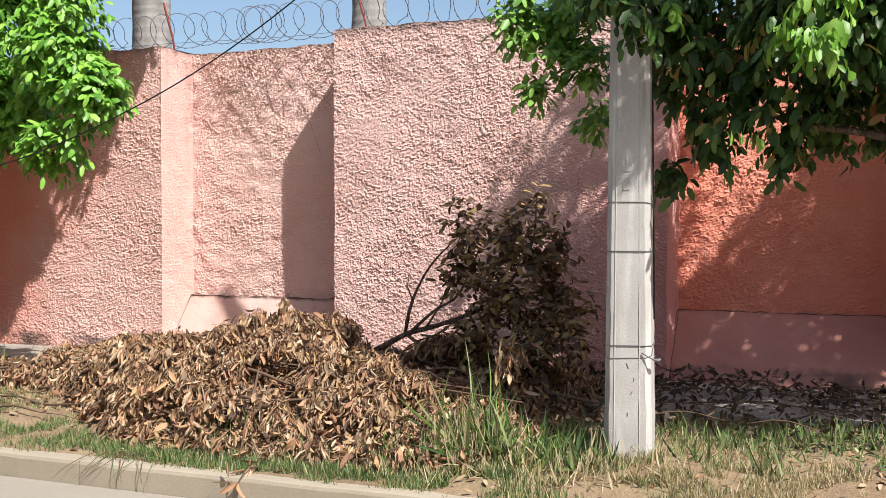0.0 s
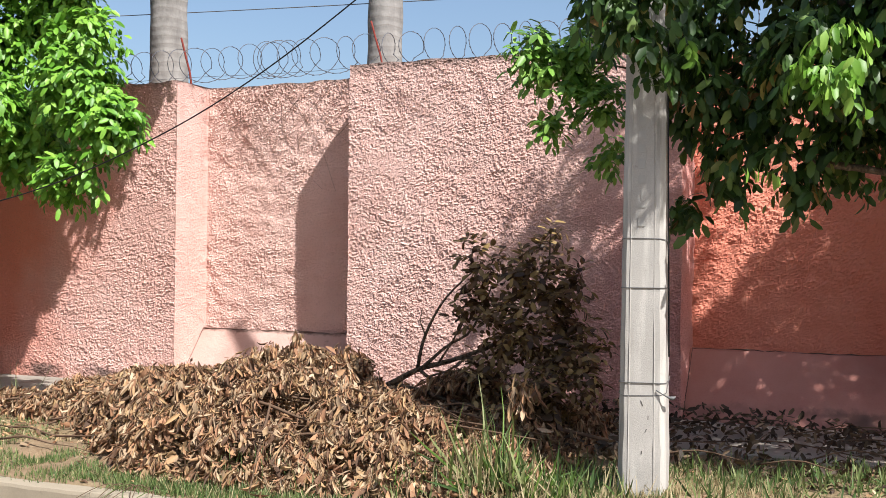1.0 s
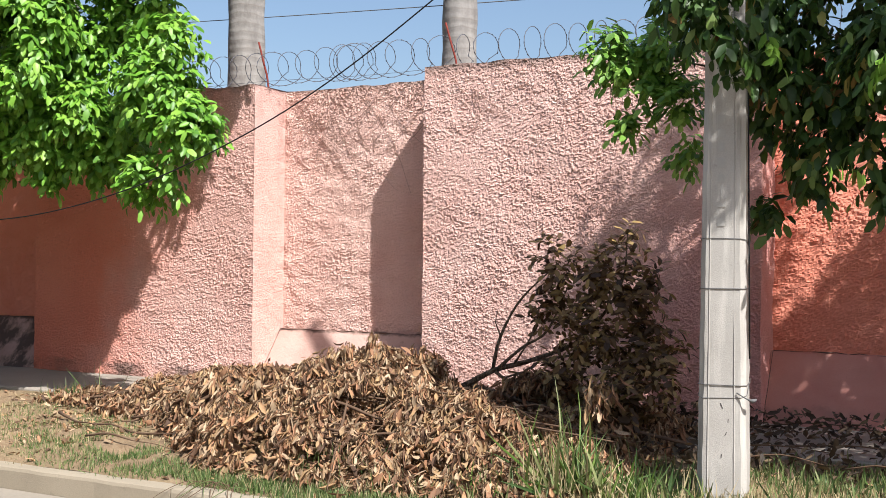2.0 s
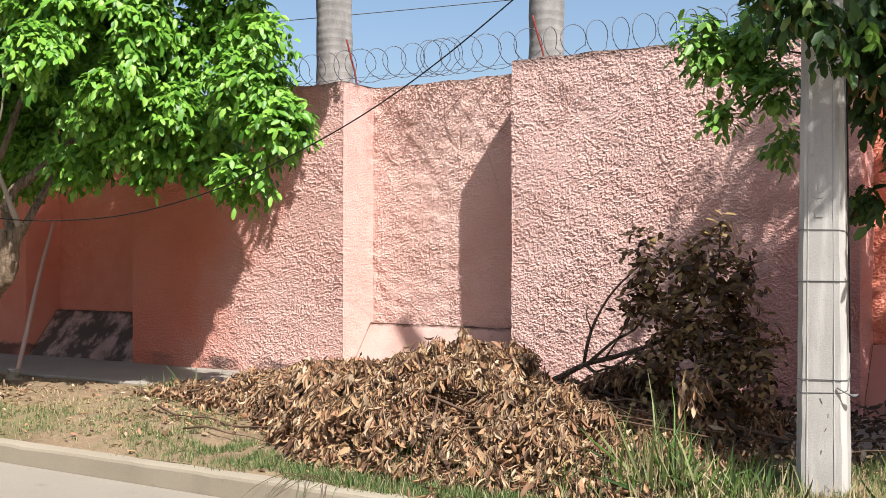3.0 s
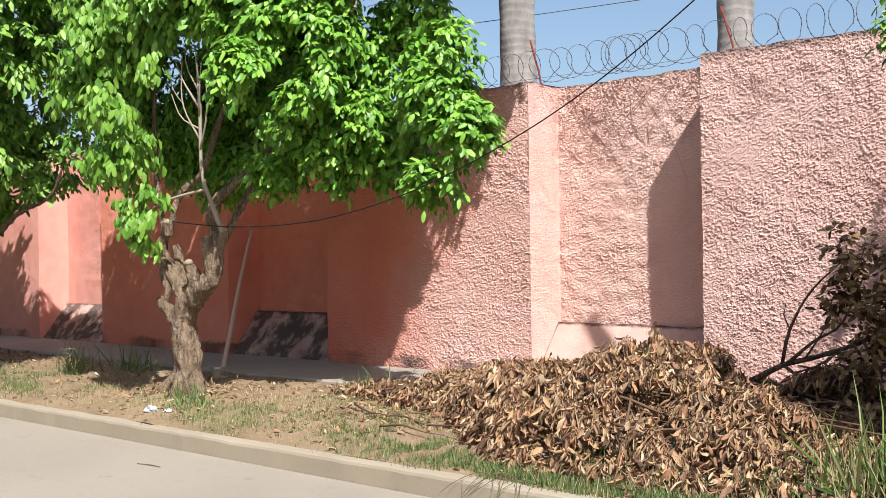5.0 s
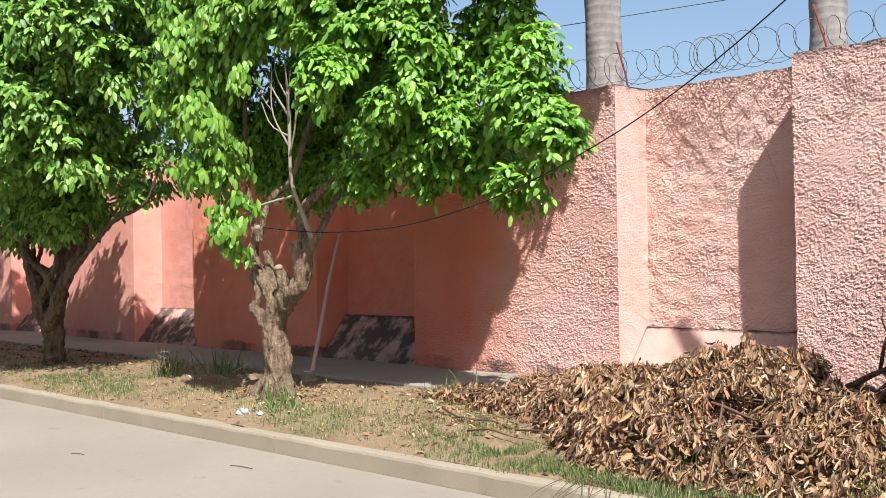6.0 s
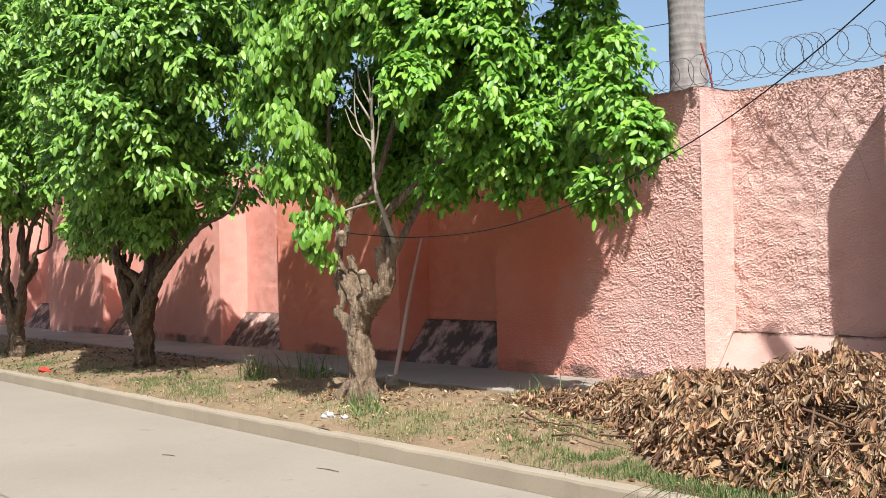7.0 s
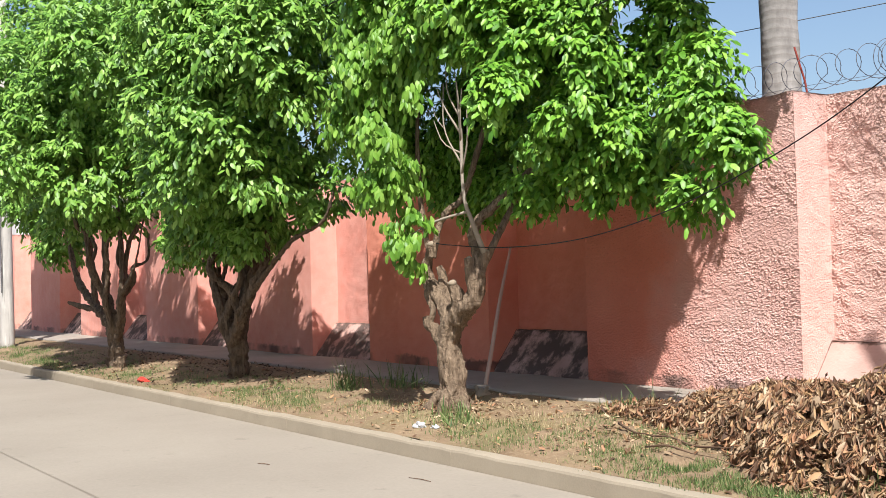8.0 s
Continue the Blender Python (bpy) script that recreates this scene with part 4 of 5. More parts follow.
part("bare_branch", tubes("bare_branch", [
    [(-3.81, -2.43, 1.5, 0.0341), (-3.8, -2.57, 1.8, 0.02325), (-3.8, -2.68, 2.1, 0.0186), (-3.79, -2.7, 2.7, 0.01705), (-3.8, -2.73, 3.2, 0.00775)],
    [(-3.8, -2.7, 2.7, 0.0124), (-3.93, -2.78, 2.95, 0.00775), (-4.03, -2.8, 3.15, 0.00465)], [(-3.8, -2.7, 2.6, 0.0124), (-3.68, -2.78, 2.85, 0.00775), (-3.62, -2.8, 3.1, 0.00465)],
    [(-3.8, -2.7, 2.85, 0.01085), (-3.88, -2.78, 3.1, 0.0062), (-3.87, -2.8, 3.35, 0.0031)], [(-3.8, -2.7, 2.5, 0.01085), (-3.98, -2.78, 2.62, 0.00775), (-4.1, -2.8, 2.85, 0.0031)],
    [(-3.8, -2.7, 2.9, 0.01085), (-3.72, -2.78, 3.1, 0.0062), (-3.73, -2.8, 3.3, 0.0031)], [(-3.79, -2.63, 1.93, 0.0155), (-4.2, -2.75, 1.85, 0.0124), (-4.5, -2.87, 1.72, 0.0062)],
    [(-3.79, -2.7, 2.3, 0.011), (-3.62, -2.75, 2.6, 0.008), (-3.55, -2.8, 2.95, 0.004)], [(-3.8, -2.7, 2.4, 0.011), (-3.95, -2.78, 2.75, 0.008), (-3.92, -2.8, 3.2, 0.004)],
    [(-3.62, -2.75, 2.6, 0.006), (-3.5, -2.8, 2.75, 0.004), (-3.44, -2.82, 2.95, 0.003)], [(-3.95, -2.78, 2.75, 0.006), (-4.08, -2.8, 2.9, 0.004), (-4.1, -2.82, 3.1, 0.003)],
], PALE_TWIG, 6, 0.1), near_tree, "bleached bare branch with dead twigs")
for sx, sy, sz, r in ((-4.64, -2.5, 1.65, 0.050), (-4.12, -2.62, 1.24, 0.046), (-3.91, -2.56, 1.47, 0.044), (-3.81, -2.42, 1.54, 0.036)):
    part("cut_end", data_of("cut_end", *tube_rings([(sx, sy, sz - 0.03), (sx, sy, sz), (sx - 0.005, sy, sz + 0.008)], [r, r * 1.02, r * 0.7], 12, 0.1), CUTWOOD, True), near_tree, "pale sawn branch end")

mid_limbs = [
    [(-10.0, -2.3, -0.3, 0.30), (-10.0, -2.3, 0.1, 0.24), (-9.98, -2.3, 0.45, 0.22), (-10.3, -2.3, 0.85, 0.16), (-10.7, -2.3, 1.35, 0.12), (-11.1, -2.3, 1.75, 0.09), (-11.8, -2.3, 2.6, 0.05)],
    [(-9.95, -2.3, 0.4, 0.17), (-9.9, -2.2, 0.9, 0.14), (-9.85, -2.2, 1.4, 0.11), (-9.9, -2.2, 2.6, 0.07), (-9.8, -2.3, 4.0, 0.03)],
    [(-9.95, -2.35, 0.4, 0.16), (-9.6, -2.4, 0.8, 0.14), (-9.3, -2.35, 1.2, 0.12), (-9.0, -2.3, 1.6, 0.09), (-8.7, -2.3, 2.6, 0.05)],
    [(-10.05, -2.35, 0.5, 0.12), (-10.15, -2.5, 1.0, 0.10), (-10.35, -2.5, 1.6, 0.08), (-10.4, -2.5, 2.6, 0.05)],
    [(-9.3, -2.35, 1.15, 0.09), (-8.6, -2.3, 1.62, 0.06), (-8.1, -2.3, 1.85, 0.05), (-7.5, -2.2, 2.05, 0.035), (-7.2, -2.2, 2.4, 0.02)],
    [(-9.9, -2.25, 1.0, 0.09), (-9.55, -2.2, 1.5, 0.08), (-9.4, -2.2, 2.4, 0.05)],
    [(-10.6, -2.3, 1.2, 0.07), (-10.45, -2.2, 1.7, 0.06), (-10.6, -2.2, 2.5, 0.04)],
]
mid_limbs += stems((-9.97, -2.3, 0.3), 6, 2.1, 0.65, 35)
make_tree("multi-stemmed street tree with rounded green crown", mid_limbs, BARK_DARK, [(MID_CLUMPS, 1.0), (MID_FRONT, 1.0)], LEAF_MID, 0.112, 31, 84, gaps=0.465, lumps=0.42, girth=0.6)
far_limbs = [
    [(-14.1, -2.7, -0.4, 0.28), (-14.1, -2.7, 0.1, 0.22), (-14.2, -2.7, 0.5, 0.19), (-14.8, -2.7, 0.8, 0.14), (-15.7, -2.7, 1.15, 0.11), (-16.3, -2.7, 1.5, 0.09), (-16.9, -2.7, 2.4, 0.05)],
    [(-14.15, -2.7, 0.4, 0.15), (-14.5, -2.7, 1.0, 0.12), (-14.6, -2.7, 1.6, 0.10), (-14.5, -2.7, 3.2, 0.05)],
    [(-14.1, -2.65, 0.4, 0.14), (-13.8, -2.7, 1.0, 0.11), (-13.7, -2.7, 1.6, 0.08), (-13.9, -2.7, 3.0, 0.04)],
    [(-13.8, -2.7, 1.1, 0.07), (-13.2, -2.7, 1.5, 0.05), (-12.9, -2.7, 1.85, 0.03), (-12.8, -2.6, 2.6, 0.02)],
    [(-15.0, -2.7, 0.85, 0.09), (-16.1, -2.75, 0.95, 0.07), (-16.5, -2.8, 1.0, 0.05)],
    [(-15.2, -2.7, 0.95, 0.08), (-15.3, -2.7, 1.6, 0.07), (-15.6, -2.7, 3.0, 0.04)],
]
far_limbs += stems((-14.15, -2.7, 0.35), 6, 2.3, 0.8, 45)
make_tree("multi-stemmed street tree with broad green crown", far_limbs, BARK_DARK, [(FAR_CLUMPS, 1.0), (FAR_FRONT, 1.0)], LEAF_MID, 0.12, 41, 66, gaps=0.46, lumps=0.42, girth=0.6)
make_tree("distant street tree with green crown", [[(-24.8, -2.4, -0.4, 0.25), (-24.8, -2.4, 1.2, 0.18), (-24.8, -2.4, 4.5, 0.08)], [(-24.8, -2.4, 1.2, 0.12), (-24.0, -2.4, 2.2, 0.09), (-23.6, -2.4, 4.6, 0.04)]], BARK_DARK, [(LAST_CLUMPS, 1.0)], LEAF_MID, 0.15, 51, 26)
right_limbs = [
    [(6.3, -2.2, -0.4, 0.24), (6.3, -2.2, 0.2, 0.18), (6.2, -2.2, 1.0, 0.15), (6.0, -2.2, 1.5, 0.12), (5.7, -2.2, 2.4, 0.09), (5.5, -2.2, 3.6, 0.05)],
    [(6.1, -2.2, 1.25, 0.09), (5.4, -2.2, 1.62, 0.06), (4.64, -2.2, 1.79, 0.038), (4.21, -2.2, 1.88, 0.028), (3.9, -2.15, 2.05, 0.02), (3.6, -2.05, 2.35, 0.015), (3.2, -2.0, 2.48, 0.012), (2.84, -2.0, 2.57, 0.009), (2.5, -2.0, 2.63, 0.005)],
    [(5.9, -2.2, 1.8, 0.07), (5.2, -2.3, 2.3, 0.05), (4.6, -2.4, 2.6, 0.03), (4.2, -2.4, 2.9, 0.02)],
]
right_tree = make_tree("leafy street tree with drooping branches around the pole, leaves darkened as in shade", right_limbs, BARK_DARK, [(RIGHT_CLUMPS[6:], 1.0), (RIGHT_TOP, 0.42)], LEAF_SHADE, 0.098, 61, 92, hang=0.85, gaps=0.42, sunward=0.2)
# these leaves and the spray get brighter greens to look sunlit
part("young_foliage", crown("young_foliage", [(4.30, -2.9, 2.32, 0.10), (4.52, -2.9, 2.26, 0.11), (4.0, -2.8, 1.80, 0.05), (3.72, -2.9, 2.46, 0.06), (4.45, -2.85, 2.5, 0.10)], 60, 0.092, LEAF_PALE, 67, 1.0, gaps=0.3, sunward=0.5), right_tree, "yellow-green leaves coloured bright as if sunlit")
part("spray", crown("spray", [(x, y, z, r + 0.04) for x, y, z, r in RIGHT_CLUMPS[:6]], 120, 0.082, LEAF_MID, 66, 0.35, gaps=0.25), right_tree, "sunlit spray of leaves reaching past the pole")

# ---------------------------------------------------------------- the withered cut bough that stands against the wall
BUSH = [(1.8, -1.2, 1.22, 0.20), (2.12, -1.2, 1.16, 0.23), (2.33, -1.2, 1.35, 0.17), (2.38, -1.2, 1.04, 0.25), (2.07, -1.3, 0.79, 0.29), (2.38, -1.2, 0.62, 0.29), (2.52, -1.1, 0.79, 0.17), (1.97, -1.4, 0.46, 0.20), (2.44, -1.5, 0.33, 0.28), (2.62, -1.2, 0.47, 0.17), (1.73, -1.2, 0.94, 0.14), (2.52, -1.1, 1.16, 0.11), (2.69, -1.1, 0.67, 0.07), (2.35, -1.2, 1.51, 0.05), (1.75, -1.2, 1.39, 0.09), (2.27, -1.6, 0.17, 0.22)]
bough = thing("cut_bough", "withered cut bough with dark brown leaves propped on the debris", "branch")
part("stem", tubes("stem", [
    [(0.85, -1.15, 0.22, 0.0270), (1.05, -1.2, 0.30, 0.0240), (1.3, -1.2, 0.43, 0.0210), (1.6, -1.2, 0.52, 0.0180), (2.0, -1.2, 0.7, 0.0132), (2.3, -1.2, 1.1, 0.0084), (2.35, -1.2, 1.5, 0.0036)],
    [(1.28, -1.2, 0.42, 0.0144), (1.33, -1.2, 0.65, 0.0120), (1.43, -1.2, 0.86, 0.0096), (1.55, -1.2, 1.02, 0.0078), (1.75, -1.2, 1.2, 0.0048)],
    [(1.3, -1.2, 0.42, 0.0156), (1.55, -1.25, 0.62, 0.0120), (1.75, -1.25, 0.75, 0.0090), (1.9, -1.2, 1.1, 0.0048)],
    [(1.3, -1.2, 0.42, 0.0144), (1.5, -1.3, 0.36, 0.0120), (1.9, -1.35, 0.4, 0.0090), (2.4, -1.3, 0.5, 0.0060)],
    [(1.1, -1.2, 0.3, 0.0144), (1.4, -1.3, 0.27, 0.0120), (1.8, -1.45, 0.22, 0.0096), (2.5, -1.5, 0.25, 0.0060)],
    [(0.92, -1.2, 0.24, 0.012), (0.98, -1.24, 0.33, 0.008), (0.97, -1.25, 0.40, 0.004)], [(1.02, -1.2, 0.29, 0.011), (1.25, -1.3, 0.25, 0.008), (1.5, -1.4, 0.16, 0.004)],
    [(1.45, -1.2, 0.47, 0.010), (1.62, -1.28, 0.68, 0.007), (1.72, -1.3, 0.86, 0.004)], [(1.4, -1.25, 0.38, 0.009), (1.62, -1.3, 0.46, 0.007), (1.85, -1.35, 0.62, 0.004)],
    [(1.35, -1.2, 0.68, 0.007), (1.30, -1.2, 0.80, 0.004), (1.33, -1.22, 0.9, 0.002)], [(1.36, -1.28, 0.27, 0.009), (1.6, -1.36, 0.33, 0.006), (1.8, -1.4, 0.3, 0.003)],
    [(1.5, -1.22, 0.5, 0.0120), (1.8, -1.2, 0.55, 0.0090), (2.2, -1.2, 0.62, 0.0072), (2.6, -1.15, 0.7, 0.0036)],
], BARK_DARK, 8, 0.12), bough)
part("foliage", crown("foliage", BUSH, 66, 0.078, LEAF_BUSH, 71, 0.15, per=7, shell=0.2, gaps=0.42, sunward=0.3), bough)

bunch = np.random.default_rng(73)
spots = np.array((2.44, -2.06, 0.40)) + bunch.normal(size=(80, 3)) * (0.05, 0.04, 0.07)
part("tan_leaves", curled_leaves("tan_leaves", spots, bunch.normal(size=(80, 3)) * (0.35, 0.35, 0.2) + np.array((0, -0.2, -1.0)), bunch.normal(size=(80, 3)) + np.array((0, -1.0, 0.3)), 0.08 + 0.05 * bunch.random(80), 0.022 + 0.02 * bunch.random(80), 0.8 * bunch.normal(size=80), 0.4 + 0.8 * bunch.random(80), LEAF_DRY), bough, "drooping bunch of tan dead leaves")

# ---------------------------------------------------------------- heap of dry cut branches
def heap_height(x, y):
    """Top of the heap above the ground at a place."""
    left = np.clip((x + 2.6) / 2.0, 0, 1) ** 0.6
    right = np.clip((2.75 - x) / 0.9, 0, 1) ** 0.6
    s = np.clip((y + 3.28) / 2.75, 0, 1)
    ridge = 0.30 + 0.16 * np.exp(-(((x - 0.35) / 0.7) ** 2)) + 0.05 * np.exp(-(((x - 1.8) / 0.45) ** 2)) - 0.03 * np.clip(x - 1, 0, 2)
    prof = np.where(s < 0.62, np.sin(np.pi / 2 * np.clip(s / 0.62, 0, 1)) ** 0.85, np.cos(np.pi / 2 * np.clip((s - 0.62) / 0.38, 0, 1)) ** 0.5)
    front_cut = np.clip((y + 3.28 - 0.75 * np.clip(0.2 - x, 0, 3)) / 0.3, 0, 1)
    q = np.stack([x, y, 0 * x], -1)
    tail = 0.09 * np.exp(-(((x + 2.3) / 0.65) ** 2) - ((y + 1.65) / 0.28) ** 2)
    return (ridge * prof * (0.7 + 0.6 * fuzz(q, 2.3))) * left * right * front_cut + tail


heap = thing("brush_heap", "heap of cut branches with dry curled tan leaves on the verge", "brush heap")
rng = np.random.default_rng(81)
def heap_spots(count):
    """Places on the heap: x, y, ground height and heap height."""
    x, y = rng.uniform(-3.3, 2.75, count), rng.uniform(-3.25, -0.5, count)
    h = heap_height(x, y)
    ok = h > 0.03
    x, y, h = x[ok], y[ok], h[ok]
    return x, y, np.where(y > -1.2, -0.01, verge_height(np.stack([x, y, 0 * x], -1))), h


# leaves that lie loose inside the heap
hx, hy, gz, top = heap_spots(16500)
n = len(hx)
root = np.stack([hx, hy, gz + top * (0.78 - 0.7 * rng.random(n) ** 1.4) + 0.02], -1)
way = rng.normal(size=(n, 3)) * (1, 1, 0.6) + np.array((0, -0.3, -0.4))
size = 0.09 * (0.5 + 0.8 * rng.random(n))
part("dry_leaves", curled_leaves("dry_leaves", root, way, rng.normal(size=(n, 3)) + np.array((0, 0, 0.6)), size, size * (0.3 + 0.3 * rng.random(n)), 1.0 * rng.normal(size=n), 0.3 + 0.9 * rng.random(n), LEAF_DRY), heap)
# drooping bunches along the cut twigs
hx, hy, gz, top = heap_spots(6600)
spot = np.stack([hx, hy, 0 * hx], -1)
ok = fuzz(spot, 6.5) * 0.6 + fuzz(spot, 2.4) * 0.4 > 0.435
hx, hy, gz, top, spot = hx[ok], hy[ok], gz[ok], top[ok], spot[ok]
n = len(hx)
tip = np.stack([hx, hy, gz + top * (0.80 + 0.55 * fuzz(spot, 5.0)) + 0.03 + 0.05 * rng.random(n)], -1)
out = unit(np.stack([1.6 * (fuzz(spot, 1.7) - 0.5) + 0.5 * rng.normal(size=n), -0.55 + 0.45 * rng.normal(size=n), 0 * hx], -1))
roots, ways, faces = [], [], []
for k in range(9):
    s = k / 8 - 0.35
    turn = rng.normal(size=(n, 3)) * (0.5, 0.5, 0.3)
    roots.append(tip + out * 0.13 * s - np.array((0, 0, 1.0)) * 0.10 * s * s + 0.012 * rng.normal(size=(n, 3)))
    ways.append(out * 0.45 + turn - np.array((0, 0, 1.0)) * (0.8 + 1.0 * rng.random((n, 1))))
    faces.append(out + np.array((0, 0, 0.8)) + 0.6 * rng.normal(size=(n, 3)))
root, way, face = np.concatenate(roots), np.concatenate(ways), np.concatenate(faces)
n = len(root)
size = 0.114 * (0.42 + 0.75 * rng.random(n))
part("drooping_leaves", curled_leaves("drooping_leaves", root, way, face, size, size * (0.20 + 0.30 * rng.random(n)), -0.3 + 1.5 * rng.normal(size=n), 0.35 + 1.1 * rng.random(n), LEAF_DRY), heap)
sticks = []
for i in range(30):
    x, y = rng.uniform(-1.9, 2.3), rng.uniform(-2.9, -1.0)
    a = rng.normal() * 0.45
    L = rng.uniform(0.4, 1.3)
    pts = []
    for s in np.linspace(-0.5, 0.5, 5):
        xx, yy = x + L * s * math.cos(a), y + L * s * math.sin(a)
        z = float(heap_height(np.array([xx]), np.array([yy]))[0]) + float(verge_height(np.array([[xx, yy, 0]]))[0]) + 0.02 + 0.05 * rng.random()
        pts.append((xx, yy, z, 0.007 * (0.4 + rng.random()) * (1.2 - s)))
    sticks.append(pts)
for j in range(2):
    sticks.append([(-0.4, -2.05 - 0.08 * j, 0.27, 0.005), (0.6, -2.1 - 0.07 * j, 0.30 - 0.03 * j, 0.007), (1.7, -2.1 - 0.06 * j, 0.22 - 0.02 * j, 0.008), (2.6, -1.95 - 0.2 * j, 0.12, 0.006)])
sticks.append([(0.5, -1.0, 0.26, 0.022), (1.3, -1.2, 0.22, 0.02), (2.1, -1.5, 0.16, 0.018), (2.9, -1.6, 0.06, 0.014)])
for s in sticks:
    part("branch", tubes("branch", [s], TWIG, 6, 0.1), heap)
tuft = crown("upright_sprig", [(0.44, -1.6, 0.70, 0.015), (0.43, -1.6, 0.62, 0.025), (0.42, -1.6, 0.54, 0.04), (0.40, -1.6, 0.44, 0.07)], 2200, 0.055, LEAF_DRY, 83, 1.6, per=6, shell=0.1, gaps=0.0, sunward=0.0)
part("upright_sprig", tuft, heap, "tuft of dry leaves sticking up")
# litter under the bough, behind the pole, its shade put into the dark browns
litter = thing("leaf_litter", "fallen leaves, darkened as in shade, and twigs along the wall foot", "leaf litter", kind="stuff")
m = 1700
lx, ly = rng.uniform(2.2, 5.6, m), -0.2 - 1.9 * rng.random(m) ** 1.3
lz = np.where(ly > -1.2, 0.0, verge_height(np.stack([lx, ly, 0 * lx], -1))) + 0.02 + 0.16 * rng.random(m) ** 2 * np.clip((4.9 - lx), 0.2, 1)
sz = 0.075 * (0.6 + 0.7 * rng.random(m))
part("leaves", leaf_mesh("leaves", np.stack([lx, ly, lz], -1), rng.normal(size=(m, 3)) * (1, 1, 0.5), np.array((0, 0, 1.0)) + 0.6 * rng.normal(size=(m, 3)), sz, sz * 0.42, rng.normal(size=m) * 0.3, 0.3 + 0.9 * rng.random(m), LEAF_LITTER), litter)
for i in range(14):
    x, y, a, L = rng.uniform(2.6, 5.2), rng.uniform(-1.9, -0.4), rng.normal() * 0.5, rng.uniform(0.4, 1.2)
    part("twig", tubes("twig", [[(x, y, 0.03, 0.006), (x + L * 0.5 * math.cos(a), y + L * 0.5 * math.sin(a), 0.09, 0.005), (x + L * math.cos(a), y + L * math.sin(a), 0.05, 0.003)]], TWIG, 5, 0.1), litter)

# the same shade-darkened leaves, strewn where the trees shade the verge
shade_litter = thing("leaf_litter", "fallen leaves, darkened as in shade, under the multi-stemmed trees", "leaf litter", kind="stuff")
m = 1100
lx, ly = np.concatenate([rng.normal(-10.6, 1.5, 550), rng.normal(-14.8, 1.6, 550)]), rng.uniform(-3.3, -1.25, m)
sz = 0.055 * (0.5 + 0.8 * rng.random(m))
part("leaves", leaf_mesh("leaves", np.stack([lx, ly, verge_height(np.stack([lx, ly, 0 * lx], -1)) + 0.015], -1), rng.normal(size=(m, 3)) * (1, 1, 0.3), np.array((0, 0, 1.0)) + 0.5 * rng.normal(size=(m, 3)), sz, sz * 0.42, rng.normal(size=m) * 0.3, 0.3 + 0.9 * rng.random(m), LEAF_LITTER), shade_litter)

# ---------------------------------------------------------------- grass
def blades(name, x, y, height, width, lean, material, seed, arch=0.55):
    r = np.random.default_rng(seed)
    n = len(x)
    p = np.stack([x, y, verge_height(np.stack([x, y, 0 * x], -1)) - 0.01], -1)
    a = r.uniform(0, 2 * np.pi, n)
    out = np.stack([np.cos(a), np.sin(a), 0 * a], -1)
    way = out * (lean * (0.3 + 1.6 * r.random(n) ** 1.5))[:, None] + np.array((0, 0, 1.0))
    face = -out + np.array((0, 0, 0.25)) + 0.3 * r.normal(size=(n, 3))
    face = -face * (1, 1, -1)
    return leaf_mesh(name, p, way, face, height, width, 0.2 + arch * r.random(n), 0.3 + 0.4 * r.random(n), material, 0.24)


def grass(label, zones, material, seed, width=0.007, bare=0.40, lean=0.8):
    """Zones are (x, y, spread x, spread y, count, height)."""
    r = np.random.default_rng(seed)
    xs, ys, hs = [], [], []
    for cx, cy, sx, sy, n, h in zones:
        x, y = cx + sx * r.normal(size=n), cy + sy * r.normal(size=n)
        xs.append(x), ys.append(y), hs.append(h * (0.5 + 0.9 * r.random(n)))
    x, y, h = np.concatenate(xs), np.concatenate(ys), np.concatenate(hs)
    clear = fuzz(np.stack([x, y, 0 * x], -1), 3.5) * 0.6 + fuzz(np.stack([x, y, 0 * x], -1), 9.0) * 0.4
    k = (y > -3.42) & (y < -1.22) & (clear > bare)
    x, y, h = x[k], y[k], h[k]
    ob = thing("grass", label, "grass", kind="stuff")
    part("blades", blades("blades", x, y, h, width * (0.6 + 0.8 * r.random(len(x))), lean, material, seed + 1, 0.4 + 0.4 * lean), ob)


